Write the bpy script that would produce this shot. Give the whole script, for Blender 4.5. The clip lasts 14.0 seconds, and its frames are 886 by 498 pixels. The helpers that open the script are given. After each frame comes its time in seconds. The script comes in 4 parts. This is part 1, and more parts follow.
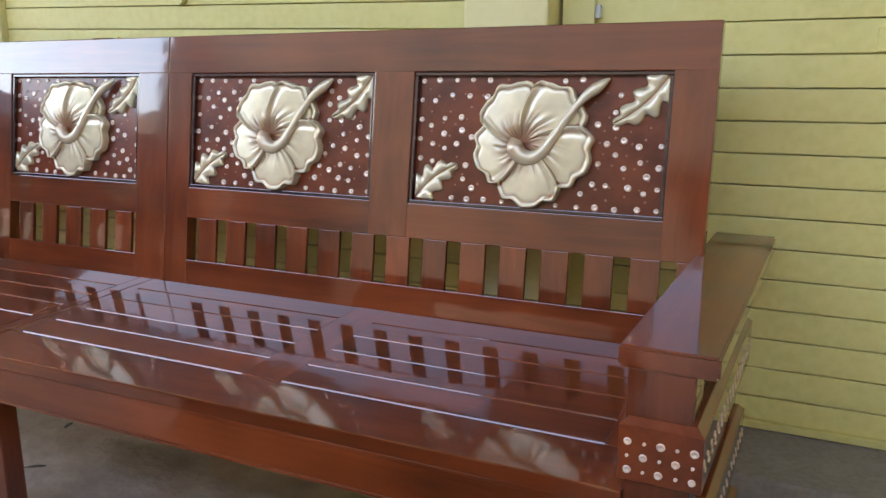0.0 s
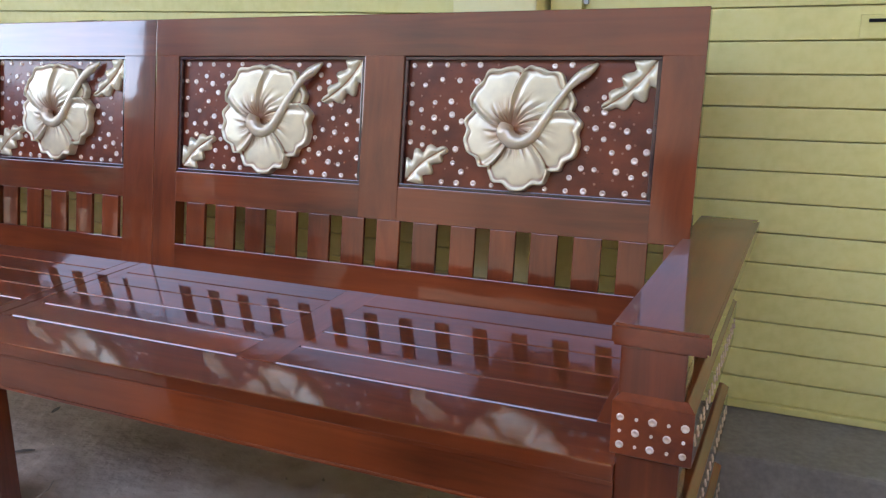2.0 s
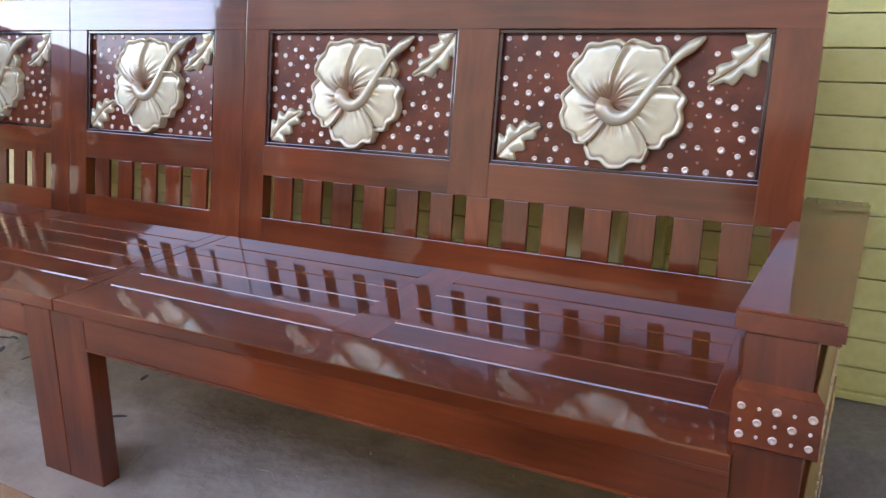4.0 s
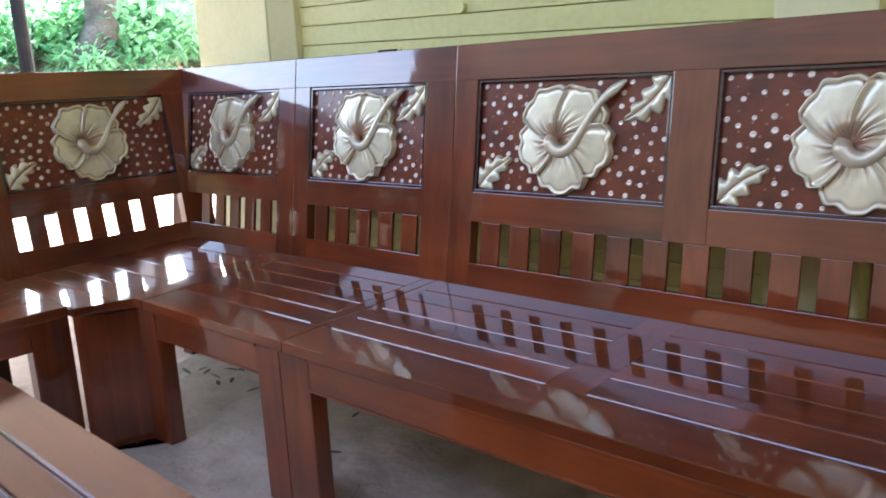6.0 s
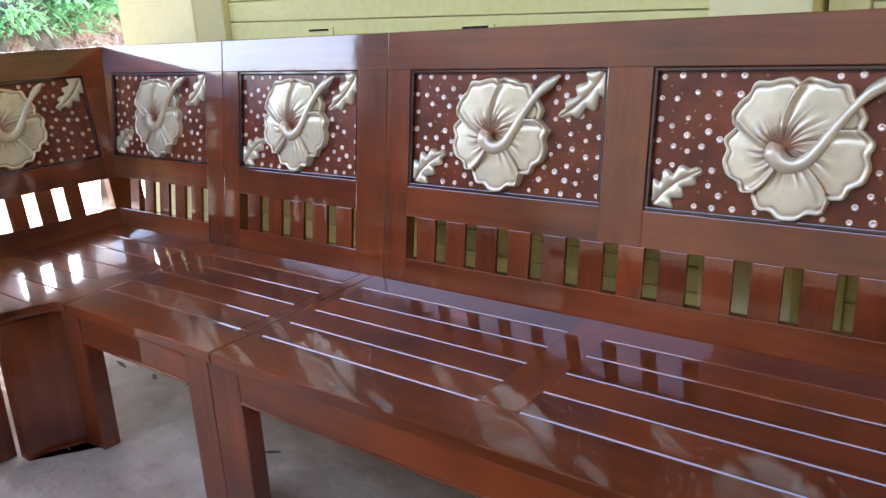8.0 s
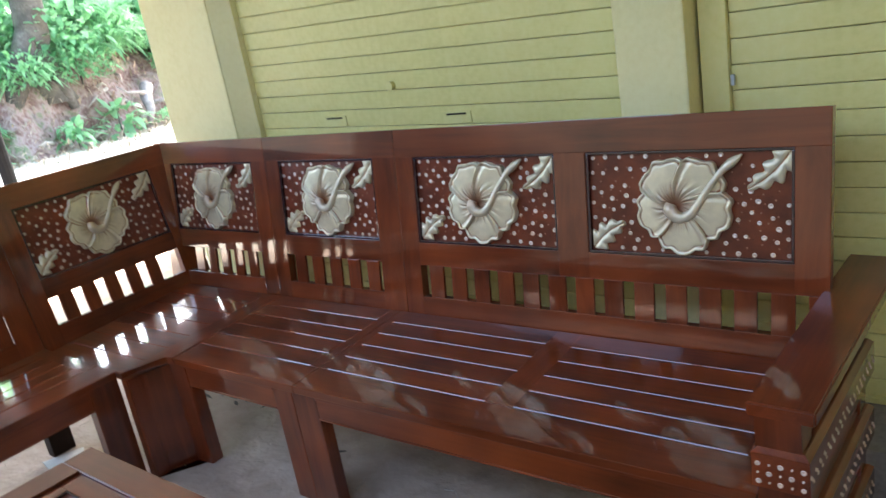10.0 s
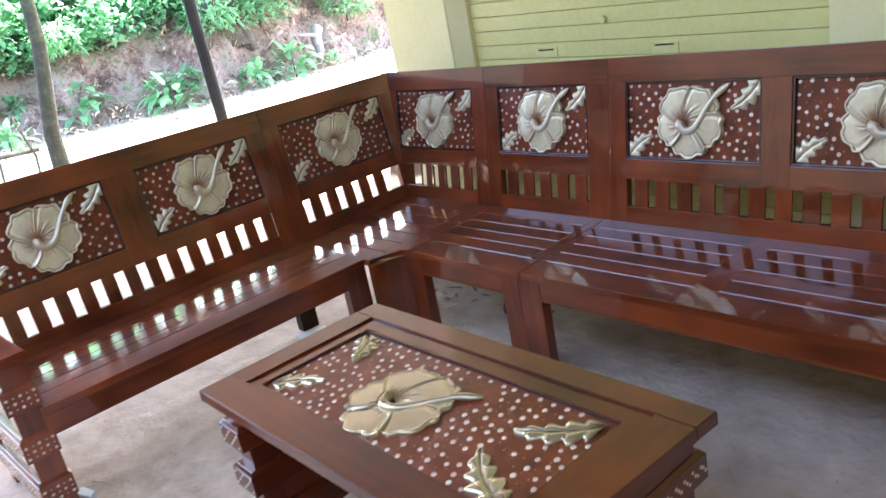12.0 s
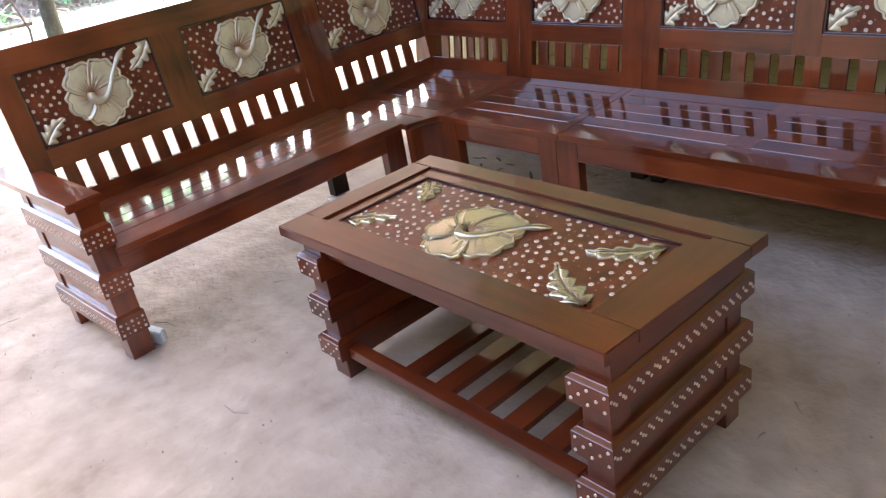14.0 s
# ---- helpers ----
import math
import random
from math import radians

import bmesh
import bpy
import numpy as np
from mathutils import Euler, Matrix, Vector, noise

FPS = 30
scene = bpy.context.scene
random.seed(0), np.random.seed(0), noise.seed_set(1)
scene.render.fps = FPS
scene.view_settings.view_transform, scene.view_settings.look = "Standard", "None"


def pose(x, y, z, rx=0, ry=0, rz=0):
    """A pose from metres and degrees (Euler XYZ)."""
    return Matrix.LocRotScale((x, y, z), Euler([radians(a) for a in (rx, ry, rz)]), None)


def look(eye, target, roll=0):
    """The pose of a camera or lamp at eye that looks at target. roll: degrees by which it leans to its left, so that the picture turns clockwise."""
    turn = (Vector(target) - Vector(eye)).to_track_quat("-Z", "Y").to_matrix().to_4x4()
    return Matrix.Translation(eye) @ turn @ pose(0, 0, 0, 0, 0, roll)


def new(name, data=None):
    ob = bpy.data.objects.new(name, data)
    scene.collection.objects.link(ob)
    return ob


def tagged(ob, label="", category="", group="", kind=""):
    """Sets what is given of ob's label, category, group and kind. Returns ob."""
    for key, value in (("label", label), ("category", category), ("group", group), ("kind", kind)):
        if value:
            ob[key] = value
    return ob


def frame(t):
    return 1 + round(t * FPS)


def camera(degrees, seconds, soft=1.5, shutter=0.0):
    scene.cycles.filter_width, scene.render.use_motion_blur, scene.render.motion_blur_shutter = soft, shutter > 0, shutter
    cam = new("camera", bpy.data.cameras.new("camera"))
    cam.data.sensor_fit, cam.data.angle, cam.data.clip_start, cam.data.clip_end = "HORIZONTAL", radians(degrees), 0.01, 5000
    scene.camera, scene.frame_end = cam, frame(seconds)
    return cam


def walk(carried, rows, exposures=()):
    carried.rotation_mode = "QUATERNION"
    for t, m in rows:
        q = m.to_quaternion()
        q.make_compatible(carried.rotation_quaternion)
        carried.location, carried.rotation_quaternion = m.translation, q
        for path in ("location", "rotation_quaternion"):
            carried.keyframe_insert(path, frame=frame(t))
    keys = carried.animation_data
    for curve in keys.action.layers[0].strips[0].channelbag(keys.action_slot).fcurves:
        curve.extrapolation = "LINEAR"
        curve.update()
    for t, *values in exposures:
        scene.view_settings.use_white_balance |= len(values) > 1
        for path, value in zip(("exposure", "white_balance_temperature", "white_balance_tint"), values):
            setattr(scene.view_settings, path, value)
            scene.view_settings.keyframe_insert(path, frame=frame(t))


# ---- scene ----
# The camera and its way
cam = camera(59.5, 14.0, soft=1.3, shutter=0.35)
PATH = [
    (0, (-0.042, -0.009, 0.937), (-0.863, 1.763, 0.507), -0.1),
    (0.5, (-0.042, -0.015, 0.939), (-0.799, 1.785, 0.509), -0.2),
    (1, (-0.053, -0.044, 0.941), (-0.801, 1.758, 0.506), -0.1),
    (1.5, (-0.058, -0.041, 0.937), (-0.808, 1.758, 0.489), 0.3),
    (2, (-0.057, -0.037, 0.934), (-0.825, 1.751, 0.47), 0.2),
    (2.2, (-0.067, -0.043, 0.922), (-0.832, 1.746, 0.456), 0.6),
    (4.5, (-0.164, -0.048, 0.927), (-1.112, 1.629, 0.389), -0.4),
    (5, (-0.203, -0.056, 0.928), (-1.262, 1.548, 0.375), -1.0),
    (5.5, (-0.23, -0.09, 0.956), (-1.502, 1.359, 0.425), -1.9),
    (6, (-0.194, -0.053, 0.958), (-1.49, 1.409, 0.53), -2.8),
    (6.5, (-0.157, -0.06, 0.968), (-1.234, 1.582, 0.59), -2.6),
    (7, (-0.161, -0.049, 0.961), (-1.192, 1.621, 0.577), -2.8),
    (7.5, (-0.197, 0.012, 0.955), (-1.295, 1.619, 0.494), -1.9),
    (7.7, (-0.212, 0.047, 0.987), (-1.376, 1.59, 0.473), -1.7),
    (9.8, (0.151, -0.325, 1.401), (-1.026, 1.153, 0.745), -8.7),
    (10, (0.189, -0.388, 1.411), (-1.022, 1.089, 0.819), -10.0),
    (10.5, (0.193, -0.485, 1.396), (-1.025, 1.005, 0.852), -11.8),
    (11, (0.135, -0.567, 1.392), (-1.03, 0.961, 0.837), -10.0),
    (11.5, (0.155, -0.699, 1.415), (-1.198, 0.655, 0.835), -10.1),
    (12, (0.285, -0.92, 1.458), (-1.173, 0.28, 0.801), -11.2),
    (12.5, (0.218, -1.034, 1.448), (-1.099, 0.232, 0.633), -9.9),
    (13, (0.257, -1.17, 1.419), (-1.085, 0.071, 0.606), -11.1),
    (13.5, (0.243, -1.229, 1.398), (-1.14, -0.087, 0.513), -9.0),
    (14, (0.262, -1.275, 1.422), (-1.105, -0.124, 0.523), -9.9),
]
EXPOSURES = [
    (0, 4.28, 7250, 16), (1, 4.28, 6850, 17), (1.5, 4.33, 6650, 19), (2.2, 4.33, 6650, 19), (4.5, 4.50, 6550, 18), (5, 4.70, 6450, 15), (5.5, 4.42, 6400, 15), (6, 4.12, 6250, 15), (6.5, 4.05, 6300, 16), (7, 4.20, 6450, 17), (7.5, 4.45, 6500, 20),
    (10, 3.85, 6350, 10), (11, 4.03, 6300, 12), (11.5, 4.15, 6050, 13), (12, 4.11, 6150, 14), (12.5, 4.35, 6500, 19), (13, 4.25, 6450, 19), (14, 4.05, 6550, 18),
]
walk(cam, [(t, look(eye, target, roll)) for t, eye, target, roll in PATH], EXPOSURES)

# Sky and sun
SUN_ELEVATION, SUN_ROTATION = radians(48), radians(-38)
world = bpy.data.worlds.new("world")
scene.world = world
world.use_nodes = True
wn = world.node_tree
sky = wn.nodes.new("ShaderNodeTexSky")
sky.sky_type, sky.sun_disc = "NISHITA", False
sky.sun_elevation, sky.sun_rotation = SUN_ELEVATION, SUN_ROTATION
sky.air_density, sky.dust_density = 1.0, 4.0
wn.links.new(sky.outputs[0], wn.nodes["Background"].inputs[0])
wn.nodes["Background"].inputs[1].default_value = 0.15
sun = new("sun", bpy.data.lights.new("sun", "SUN"))
sun.data.energy, sun.data.angle, sun.data.color = 5.0, radians(4), (1.0, 0.95, 0.87)
sun_from = Vector((math.sin(SUN_ROTATION) * math.cos(SUN_ELEVATION), math.cos(SUN_ROTATION) * math.cos(SUN_ELEVATION), math.sin(SUN_ELEVATION)))
sun.matrix_basis = look(sun_from * 30, (0, 0, 0))


# ---- materials ----
def material(name):
    m = bpy.data.materials.new(name)
    m.use_nodes = True
    return m, m.node_tree.nodes, m.node_tree.links, m.node_tree.nodes["Principled BSDF"]


def node(nodes, kind, **values):
    n = nodes.new(kind)
    for k, v in values.items():
        n.inputs[k].default_value = v
    return n


def ramp(nodes, *stops):
    r = nodes.new("ShaderNodeValToRGB")
    while len(r.color_ramp.elements) < len(stops):
        r.color_ramp.elements.new(0.5)
    for e, (p, c) in zip(r.color_ramp.elements, stops):
        e.position, e.color = p, (*c, 1)
    return r


def wood(name, dark, light, axis=0, rough=0.3, coat=1.0, ior=1.68):
    """Varnished timber, its grain along one axis of the object."""
    m, n, l, b = material(name)
    tc, info = n.new("ShaderNodeTexCoord"), n.new("ShaderNodeObjectInfo")
    add = n.new("ShaderNodeVectorMath")
    add.operation = "MULTIPLY_ADD"
    add.inputs[1].default_value = (1, 1, 1)
    comb = n.new("ShaderNodeCombineXYZ")
    mul = n.new("ShaderNodeMath")
    mul.operation = "MULTIPLY"
    mul.inputs[1].default_value = 17.0
    l.new(info.outputs["Random"], mul.inputs[0])
    for i in range(3):
        l.new(mul.outputs[0], comb.inputs[i])
    l.new(tc.outputs["Object"], add.inputs[0])
    l.new(comb.outputs[0], add.inputs[2])
    mp = n.new("ShaderNodeMapping")
    scale = [26.0, 26.0, 26.0]
    scale[axis] = 1.6
    mp.inputs["Scale"].default_value = scale
    l.new(add.outputs[0], mp.inputs["Vector"])
    grain = node(n, "ShaderNodeTexNoise", Scale=1.0, Detail=6.0, Roughness=0.62, Distortion=0.7)
    l.new(mp.outputs[0], grain.inputs["Vector"])
    patch = node(n, "ShaderNodeTexNoise", Scale=3.2, Detail=2.0)
    l.new(add.outputs[0], patch.inputs["Vector"])
    mixv = n.new("ShaderNodeMath")
    mixv.operation = "MULTIPLY_ADD"
    mixv.inputs[1].default_value = 0.55
    l.new(patch.outputs[0], mixv.inputs[0])
    half = n.new("ShaderNodeMath")
    half.operation = "MULTIPLY"
    half.inputs[1].default_value = 0.32
    l.new(grain.outputs[0], half.inputs[0])
    l.new(half.outputs[0], mixv.inputs[2])
    r = ramp(n, (0.28, dark), (0.43, tuple((a + c) / 2 for a, c in zip(dark, light))), (0.57, light))
    l.new(mixv.outputs[0], r.inputs[0])
    hsv = n.new("ShaderNodeHueSaturation")
    val = n.new("ShaderNodeMapRange")
    val.inputs["To Min"].default_value, val.inputs["To Max"].default_value = 0.94, 1.06
    l.new(info.outputs["Random"], val.inputs["Value"])
    l.new(val.outputs[0], hsv.inputs["Value"])
    l.new(r.outputs[0], hsv.inputs["Color"])
    l.new(hsv.outputs[0], b.inputs["Base Color"])
    wave = node(n, "ShaderNodeTexNoise", Scale=9.0, Detail=2.0)
    l.new(add.outputs[0], wave.inputs["Vector"])
    bump = node(n, "ShaderNodeBump", Strength=0.055, Distance=0.01)
    l.new(wave.outputs[0], bump.inputs["Height"])
    bump2 = node(n, "ShaderNodeBump", Strength=0.06, Distance=0.002)
    l.new(grain.outputs[0], bump2.inputs["Height"])
    l.new(bump.outputs[0], bump2.inputs["Normal"])
    l.new(bump2.outputs[0], b.inputs["Normal"])
    l.new(bump.outputs[0], b.inputs["Coat Normal"])
    rr = n.new("ShaderNodeMapRange")
    rr.inputs["To Min"].default_value, rr.inputs["To Max"].default_value = rough - 0.05, rough + 0.14
    l.new(patch.outputs[0], rr.inputs["Value"])
    l.new(rr.outputs[0], b.inputs["Roughness"])
    b.inputs["Coat Weight"].default_value, b.inputs["Coat Roughness"].default_value = coat, 0.05
    b.inputs["Specular IOR Level"].default_value = 0.14
    b.inputs["Coat IOR"].default_value = ior
    return m


DARK, LIGHT = (0.058, 0.0098, 0.004), (0.23, 0.047, 0.012)
WOOD_X = wood("varnished_wood_x", DARK, LIGHT, 0)
WOOD_Y = wood("varnished_wood_y", DARK, LIGHT, 1)
WOOD_Z = wood("varnished_wood_z", DARK, LIGHT, 2)
TABLE_WOOD = wood("table_wood_x", (0.045, 0.0075, 0.003), (0.15, 0.027, 0.007), 0, 0.32, 1.0, 1.55)
TABLE_WOOD_Y = wood("table_wood_y", (0.045, 0.0075, 0.003), (0.15, 0.027, 0.007), 1, 0.32, 1.0, 1.55)
TABLE_WOOD_Z = wood("table_wood_z", (0.045, 0.0075, 0.003), (0.15, 0.027, 0.007), 2, 0.32, 1.0, 1.55)
# Dark raw foot wood; on two rear legs it stands in for shade.
FOOT_WOOD = wood("raw_and_shaded_dark_wood", (0.02, 0.012, 0.008), (0.06, 0.035, 0.022), 2, 0.6, 0.0)


def carved_ground():
    """Dark varnished panel ground, worked over with a small gouge."""
    m, n, l, b = material("gouged_panel")
    tc = n.new("ShaderNodeTexCoord")
    mp = n.new("ShaderNodeMapping")
    mp.inputs["Scale"].default_value = (52, 95, 95)
    l.new(tc.outputs["Object"], mp.inputs["Vector"])
    cell = node(n, "ShaderNodeTexVoronoi", Scale=1.0)
    l.new(mp.outputs[0], cell.inputs["Vector"])
    grain = node(n, "ShaderNodeTexNoise", Scale=14.0, Detail=4.0)
    l.new(tc.outputs["Object"], grain.inputs["Vector"])
    r = ramp(n, (0.3, (0.085, 0.016, 0.007)), (0.7, (0.19, 0.04, 0.014)))
    l.new(grain.outputs[0], r.inputs[0])
    marks = ramp(n, (0.06, (0.65, 0.65, 0.65)), (0.18, (1, 1, 1)))
    l.new(cell.outputs["Distance"], marks.inputs[0])
    cut = n.new("ShaderNodeMix")
    cut.data_type, cut.blend_type = "RGBA", "MULTIPLY"
    cut.inputs["Factor"].default_value = 1.0
    l.new(r.outputs[0], cut.inputs["A"])
    l.new(marks.outputs[0], cut.inputs["B"])
    l.new(cut.outputs["Result"], b.inputs["Base Color"])
    bump = node(n, "ShaderNodeBump", Strength=0.1, Distance=0.003)
    l.new(cell.outputs["Distance"], bump.inputs["Height"])
    l.new(bump.outputs[0], b.inputs["Normal"])
    b.inputs["Roughness"].default_value = 0.3
    b.inputs["Specular IOR Level"].default_value = 0.35
    b.inputs["Coat Weight"].default_value, b.inputs["Coat Roughness"].default_value = 0.3, 0.08
    return m


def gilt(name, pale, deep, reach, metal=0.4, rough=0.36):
    """Gold paint, brown towards the heart of the flower; shade is coloured into its creases."""
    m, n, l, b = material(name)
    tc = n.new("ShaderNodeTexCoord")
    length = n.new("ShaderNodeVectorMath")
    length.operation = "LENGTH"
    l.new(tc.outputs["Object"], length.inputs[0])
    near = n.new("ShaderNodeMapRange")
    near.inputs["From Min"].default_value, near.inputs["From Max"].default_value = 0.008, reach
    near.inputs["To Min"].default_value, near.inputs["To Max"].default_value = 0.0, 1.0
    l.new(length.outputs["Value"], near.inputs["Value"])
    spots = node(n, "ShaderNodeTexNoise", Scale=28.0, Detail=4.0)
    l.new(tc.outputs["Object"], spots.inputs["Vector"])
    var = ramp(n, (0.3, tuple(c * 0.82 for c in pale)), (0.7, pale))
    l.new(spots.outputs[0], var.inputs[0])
    # Pointiness picks out the creases, where brown stands in for shade.
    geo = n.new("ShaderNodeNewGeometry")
    crease_shade = ramp(n, (0.452, (0, 0, 0)), (0.497, (1, 1, 1)))
    l.new(geo.outputs["Pointiness"], crease_shade.inputs[0])
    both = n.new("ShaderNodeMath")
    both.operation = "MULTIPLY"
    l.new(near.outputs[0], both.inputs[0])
    l.new(crease_shade.outputs[0], both.inputs[1])
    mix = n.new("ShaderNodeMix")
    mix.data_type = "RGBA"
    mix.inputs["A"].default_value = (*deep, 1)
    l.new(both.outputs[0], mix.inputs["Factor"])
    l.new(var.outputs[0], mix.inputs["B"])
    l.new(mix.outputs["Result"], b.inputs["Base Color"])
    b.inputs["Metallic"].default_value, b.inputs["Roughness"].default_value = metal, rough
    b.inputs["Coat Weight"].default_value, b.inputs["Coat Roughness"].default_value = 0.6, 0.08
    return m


PANEL = carved_ground()
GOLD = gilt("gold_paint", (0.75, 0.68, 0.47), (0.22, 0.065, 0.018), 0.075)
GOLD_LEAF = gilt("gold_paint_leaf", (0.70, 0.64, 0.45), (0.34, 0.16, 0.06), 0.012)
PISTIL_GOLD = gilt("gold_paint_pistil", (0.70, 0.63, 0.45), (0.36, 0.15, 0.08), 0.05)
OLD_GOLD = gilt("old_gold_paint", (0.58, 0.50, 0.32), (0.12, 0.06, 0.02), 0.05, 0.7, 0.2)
STUD, _n, _l, _b = material("silver_pink_paint")
_t = _n.new("ShaderNodeTexCoord")
_s = node(_n, "ShaderNodeTexNoise", Scale=60.0)
_r = ramp(_n, (0.3, (0.64, 0.48, 0.38)), (0.7, (0.84, 0.71, 0.61)))
_l.new(_t.outputs["Object"], _s.inputs["Vector"]), _l.new(_s.outputs[0], _r.inputs[0]), _l.new(_r.outputs[0], _b.inputs["Base Color"])
_b.inputs["Roughness"].default_value, _b.inputs["Metallic"].default_value = 0.22, 0.35
BEAD = wood("dark_purple_bead", (0.018, 0.006, 0.010), (0.05, 0.014, 0.02), 0, 0.14)


def rough_surface(name, stops, scale=4.0, fine=60.0, rough=0.9, bump=0.4, distance=0.01, detail=5.0):
    m, n, l, b = material(name)
    tc = n.new("ShaderNodeTexCoord")
    a = node(n, "ShaderNodeTexNoise", Scale=scale, Detail=detail, Roughness=0.6)
    f = node(n, "ShaderNodeTexNoise", Scale=fine, Detail=2.5, Roughness=0.55)
    for x in (a, f):
        l.new(tc.outputs["Object"], x.inputs["Vector"])
    mix = n.new("ShaderNodeMath")
    mix.operation = "MULTIPLY_ADD"
    mix.inputs[1].default_value = 0.35
    l.new(f.outputs[0], mix.inputs[0])
    part_a = n.new("ShaderNodeMath")
    part_a.operation = "MULTIPLY"
    part_a.inputs[1].default_value = 0.65
    l.new(a.outputs[0], part_a.inputs[0])
    l.new(part_a.outputs[0], mix.inputs[2])
    r = ramp(n, *stops)
    l.new(mix.outputs[0], r.inputs[0])
    l.new(r.outputs[0], b.inputs["Base Color"])
    bm_ = node(n, "ShaderNodeBump", Strength=bump, Distance=distance)
    l.new(mix.outputs[0], bm_.inputs["Height"])
    l.new(bm_.outputs[0], b.inputs["Normal"])
    b.inputs["Roughness"].default_value = rough
    return m


PIT = rough_surface("dull_punch_marks", ((0.3, (0.16, 0.05, 0.03)), (0.7, (0.34, 0.15, 0.10))), 20.0, 90.0, 0.4, 0.1)
DIRT = rough_surface("packed_earth", ((0.32, (0.25, 0.185, 0.135)), (0.45, (0.36, 0.277, 0.212)), (0.55, (0.41, 0.32, 0.248)), (0.7, (0.49, 0.395, 0.31))), 2.6, 11.0, 0.97, 0.8, 0.06, 6.0)
CONCRETE = rough_surface("old_concrete", ((0.32, (0.17, 0.15, 0.13)), (0.55, (0.25, 0.23, 0.2)), (0.7, (0.31, 0.285, 0.25))), 5.0, 70.0, 0.85, 0.3)
BANK = rough_surface("red_earth_bank", ((0.35, (0.075, 0.042, 0.034)), (0.45, (0.16, 0.095, 0.075)), (0.54, (0.27, 0.20, 0.17)), (0.62, (0.13, 0.15, 0.075))), 2.0, 12.0, 0.95, 0.9, 0.08)
YELLOW = rough_surface("yellow_paint", ((0.3, (0.58, 0.53, 0.18)), (0.5, (0.68, 0.625, 0.24)), (0.7, (0.72, 0.67, 0.29))), 2.0, 45.0, 0.42, 0.08, 0.004)
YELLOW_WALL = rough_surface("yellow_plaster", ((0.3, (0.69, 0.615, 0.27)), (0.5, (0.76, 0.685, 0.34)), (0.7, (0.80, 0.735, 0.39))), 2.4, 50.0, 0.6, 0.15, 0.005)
# Ochre of the added east wall, picked for its warm bounce.
OCHRE = rough_surface("ochre_bounce", ((0.3, (0.44, 0.35, 0.16)), (0.7, (0.54, 0.44, 0.22))), 2.4, 50.0, 0.7, 0.15, 0.005)
CEILING = rough_surface("pale_ceiling", ((0.3, (0.18, 0.185, 0.195)), (0.7, (0.26, 0.265, 0.275))), 3.0, 40.0, 0.8, 0.1)
# Near-black surface of the unseen reflection blockers.
SKY_BLOCKER = rough_surface("dark_sky_blocker", ((0.3, (0.008, 0.009, 0.006)), (0.7, (0.022, 0.022, 0.016))), 2.0, 20.0, 0.9, 0.2)
SAND = rough_surface("pale_sand", ((0.3, (0.42, 0.37, 0.31)), (0.5, (0.52, 0.47, 0.40)), (0.7, (0.6, 0.55, 0.48))), 1.2, 22.0, 0.95, 0.5, 0.02)
BARK = rough_surface("bark", ((0.3, (0.03, 0.026, 0.02)), (0.5, (0.075, 0.063, 0.05)), (0.7, (0.15, 0.14, 0.115))), 5.0, 30.0, 0.9, 0.8, 0.03)
MOSSY = rough_surface("mossy_bark", ((0.3, (0.012, 0.011, 0.008)), (0.5, (0.026, 0.027, 0.017)), (0.7, (0.05, 0.068, 0.032))), 7.0, 30.0, 0.95, 0.8, 0.03)
POLE = rough_surface("dark_steel", ((0.3, (0.008, 0.009, 0.01)), (0.7, (0.018, 0.019, 0.02))), 6.0, 50.0, 0.9, 0.1)
POLE.node_tree.nodes["Principled BSDF"].inputs["Specular IOR Level"].default_value = 0.08
EAVE_GREY = rough_surface("blue_grey_paint", ((0.3, (0.06, 0.075, 0.1)), (0.7, (0.10, 0.12, 0.15))), 4.0, 40.0, 0.6, 0.1)
TWIG = rough_surface("dry_wood", ((0.3, (0.2, 0.16, 0.12)), (0.7, (0.45, 0.4, 0.33))), 8.0, 60.0, 0.9, 0.3)
DEAD_WOOD = rough_surface("bleached_dead_wood", ((0.3, (0.10, 0.085, 0.075)), (0.5, (0.22, 0.19, 0.17)), (0.7, (0.36, 0.32, 0.29))), 7.0, 40.0, 0.9, 0.7, 0.03)
PAPER = rough_surface("pale_card", ((0.3, (0.5, 0.5, 0.46)), (0.7, (0.66, 0.66, 0.62))), 8.0, 60.0, 0.8, 0.1)
PLASTIC = rough_surface("blue_white_plastic", ((0.3, (0.42, 0.47, 0.5)), (0.7, (0.55, 0.6, 0.62))), 8.0, 60.0, 0.35, 0.2)
LITTER = rough_surface("leaf_litter", ((0.3, (0.14, 0.09, 0.06)), (0.5, (0.3, 0.23, 0.16)), (0.7, (0.48, 0.4, 0.3))), 3.0, 20.0, 0.9, 0.2)


def leaf_green(name, dark, light):
    m, n, l, b = material(name)
    geo = n.new("ShaderNodeNewGeometry")
    r = ramp(n, (0.0, dark), (1.0, light))
    l.new(geo.outputs["Random Per Island"], r.inputs[0])
    l.new(r.outputs[0], b.inputs["Base Color"])
    b.inputs["Roughness"].default_value = 0.45
    out = n["Material Output"]
    tr = n.new("ShaderNodeBsdfTranslucent")
    l.new(r.outputs[0], tr.inputs["Color"])
    add = n.new("ShaderNodeMixShader")
    add.inputs[0].default_value = 0.62
    l.new(b.outputs[0], add.inputs[1]), l.new(tr.outputs[0], add.inputs[2])
    l.new(add.outputs[0], out.inputs["Surface"])
    return m


GREEN = leaf_green("fresh_leaves", (0.14, 0.32, 0.14), (0.32, 0.58, 0.31))
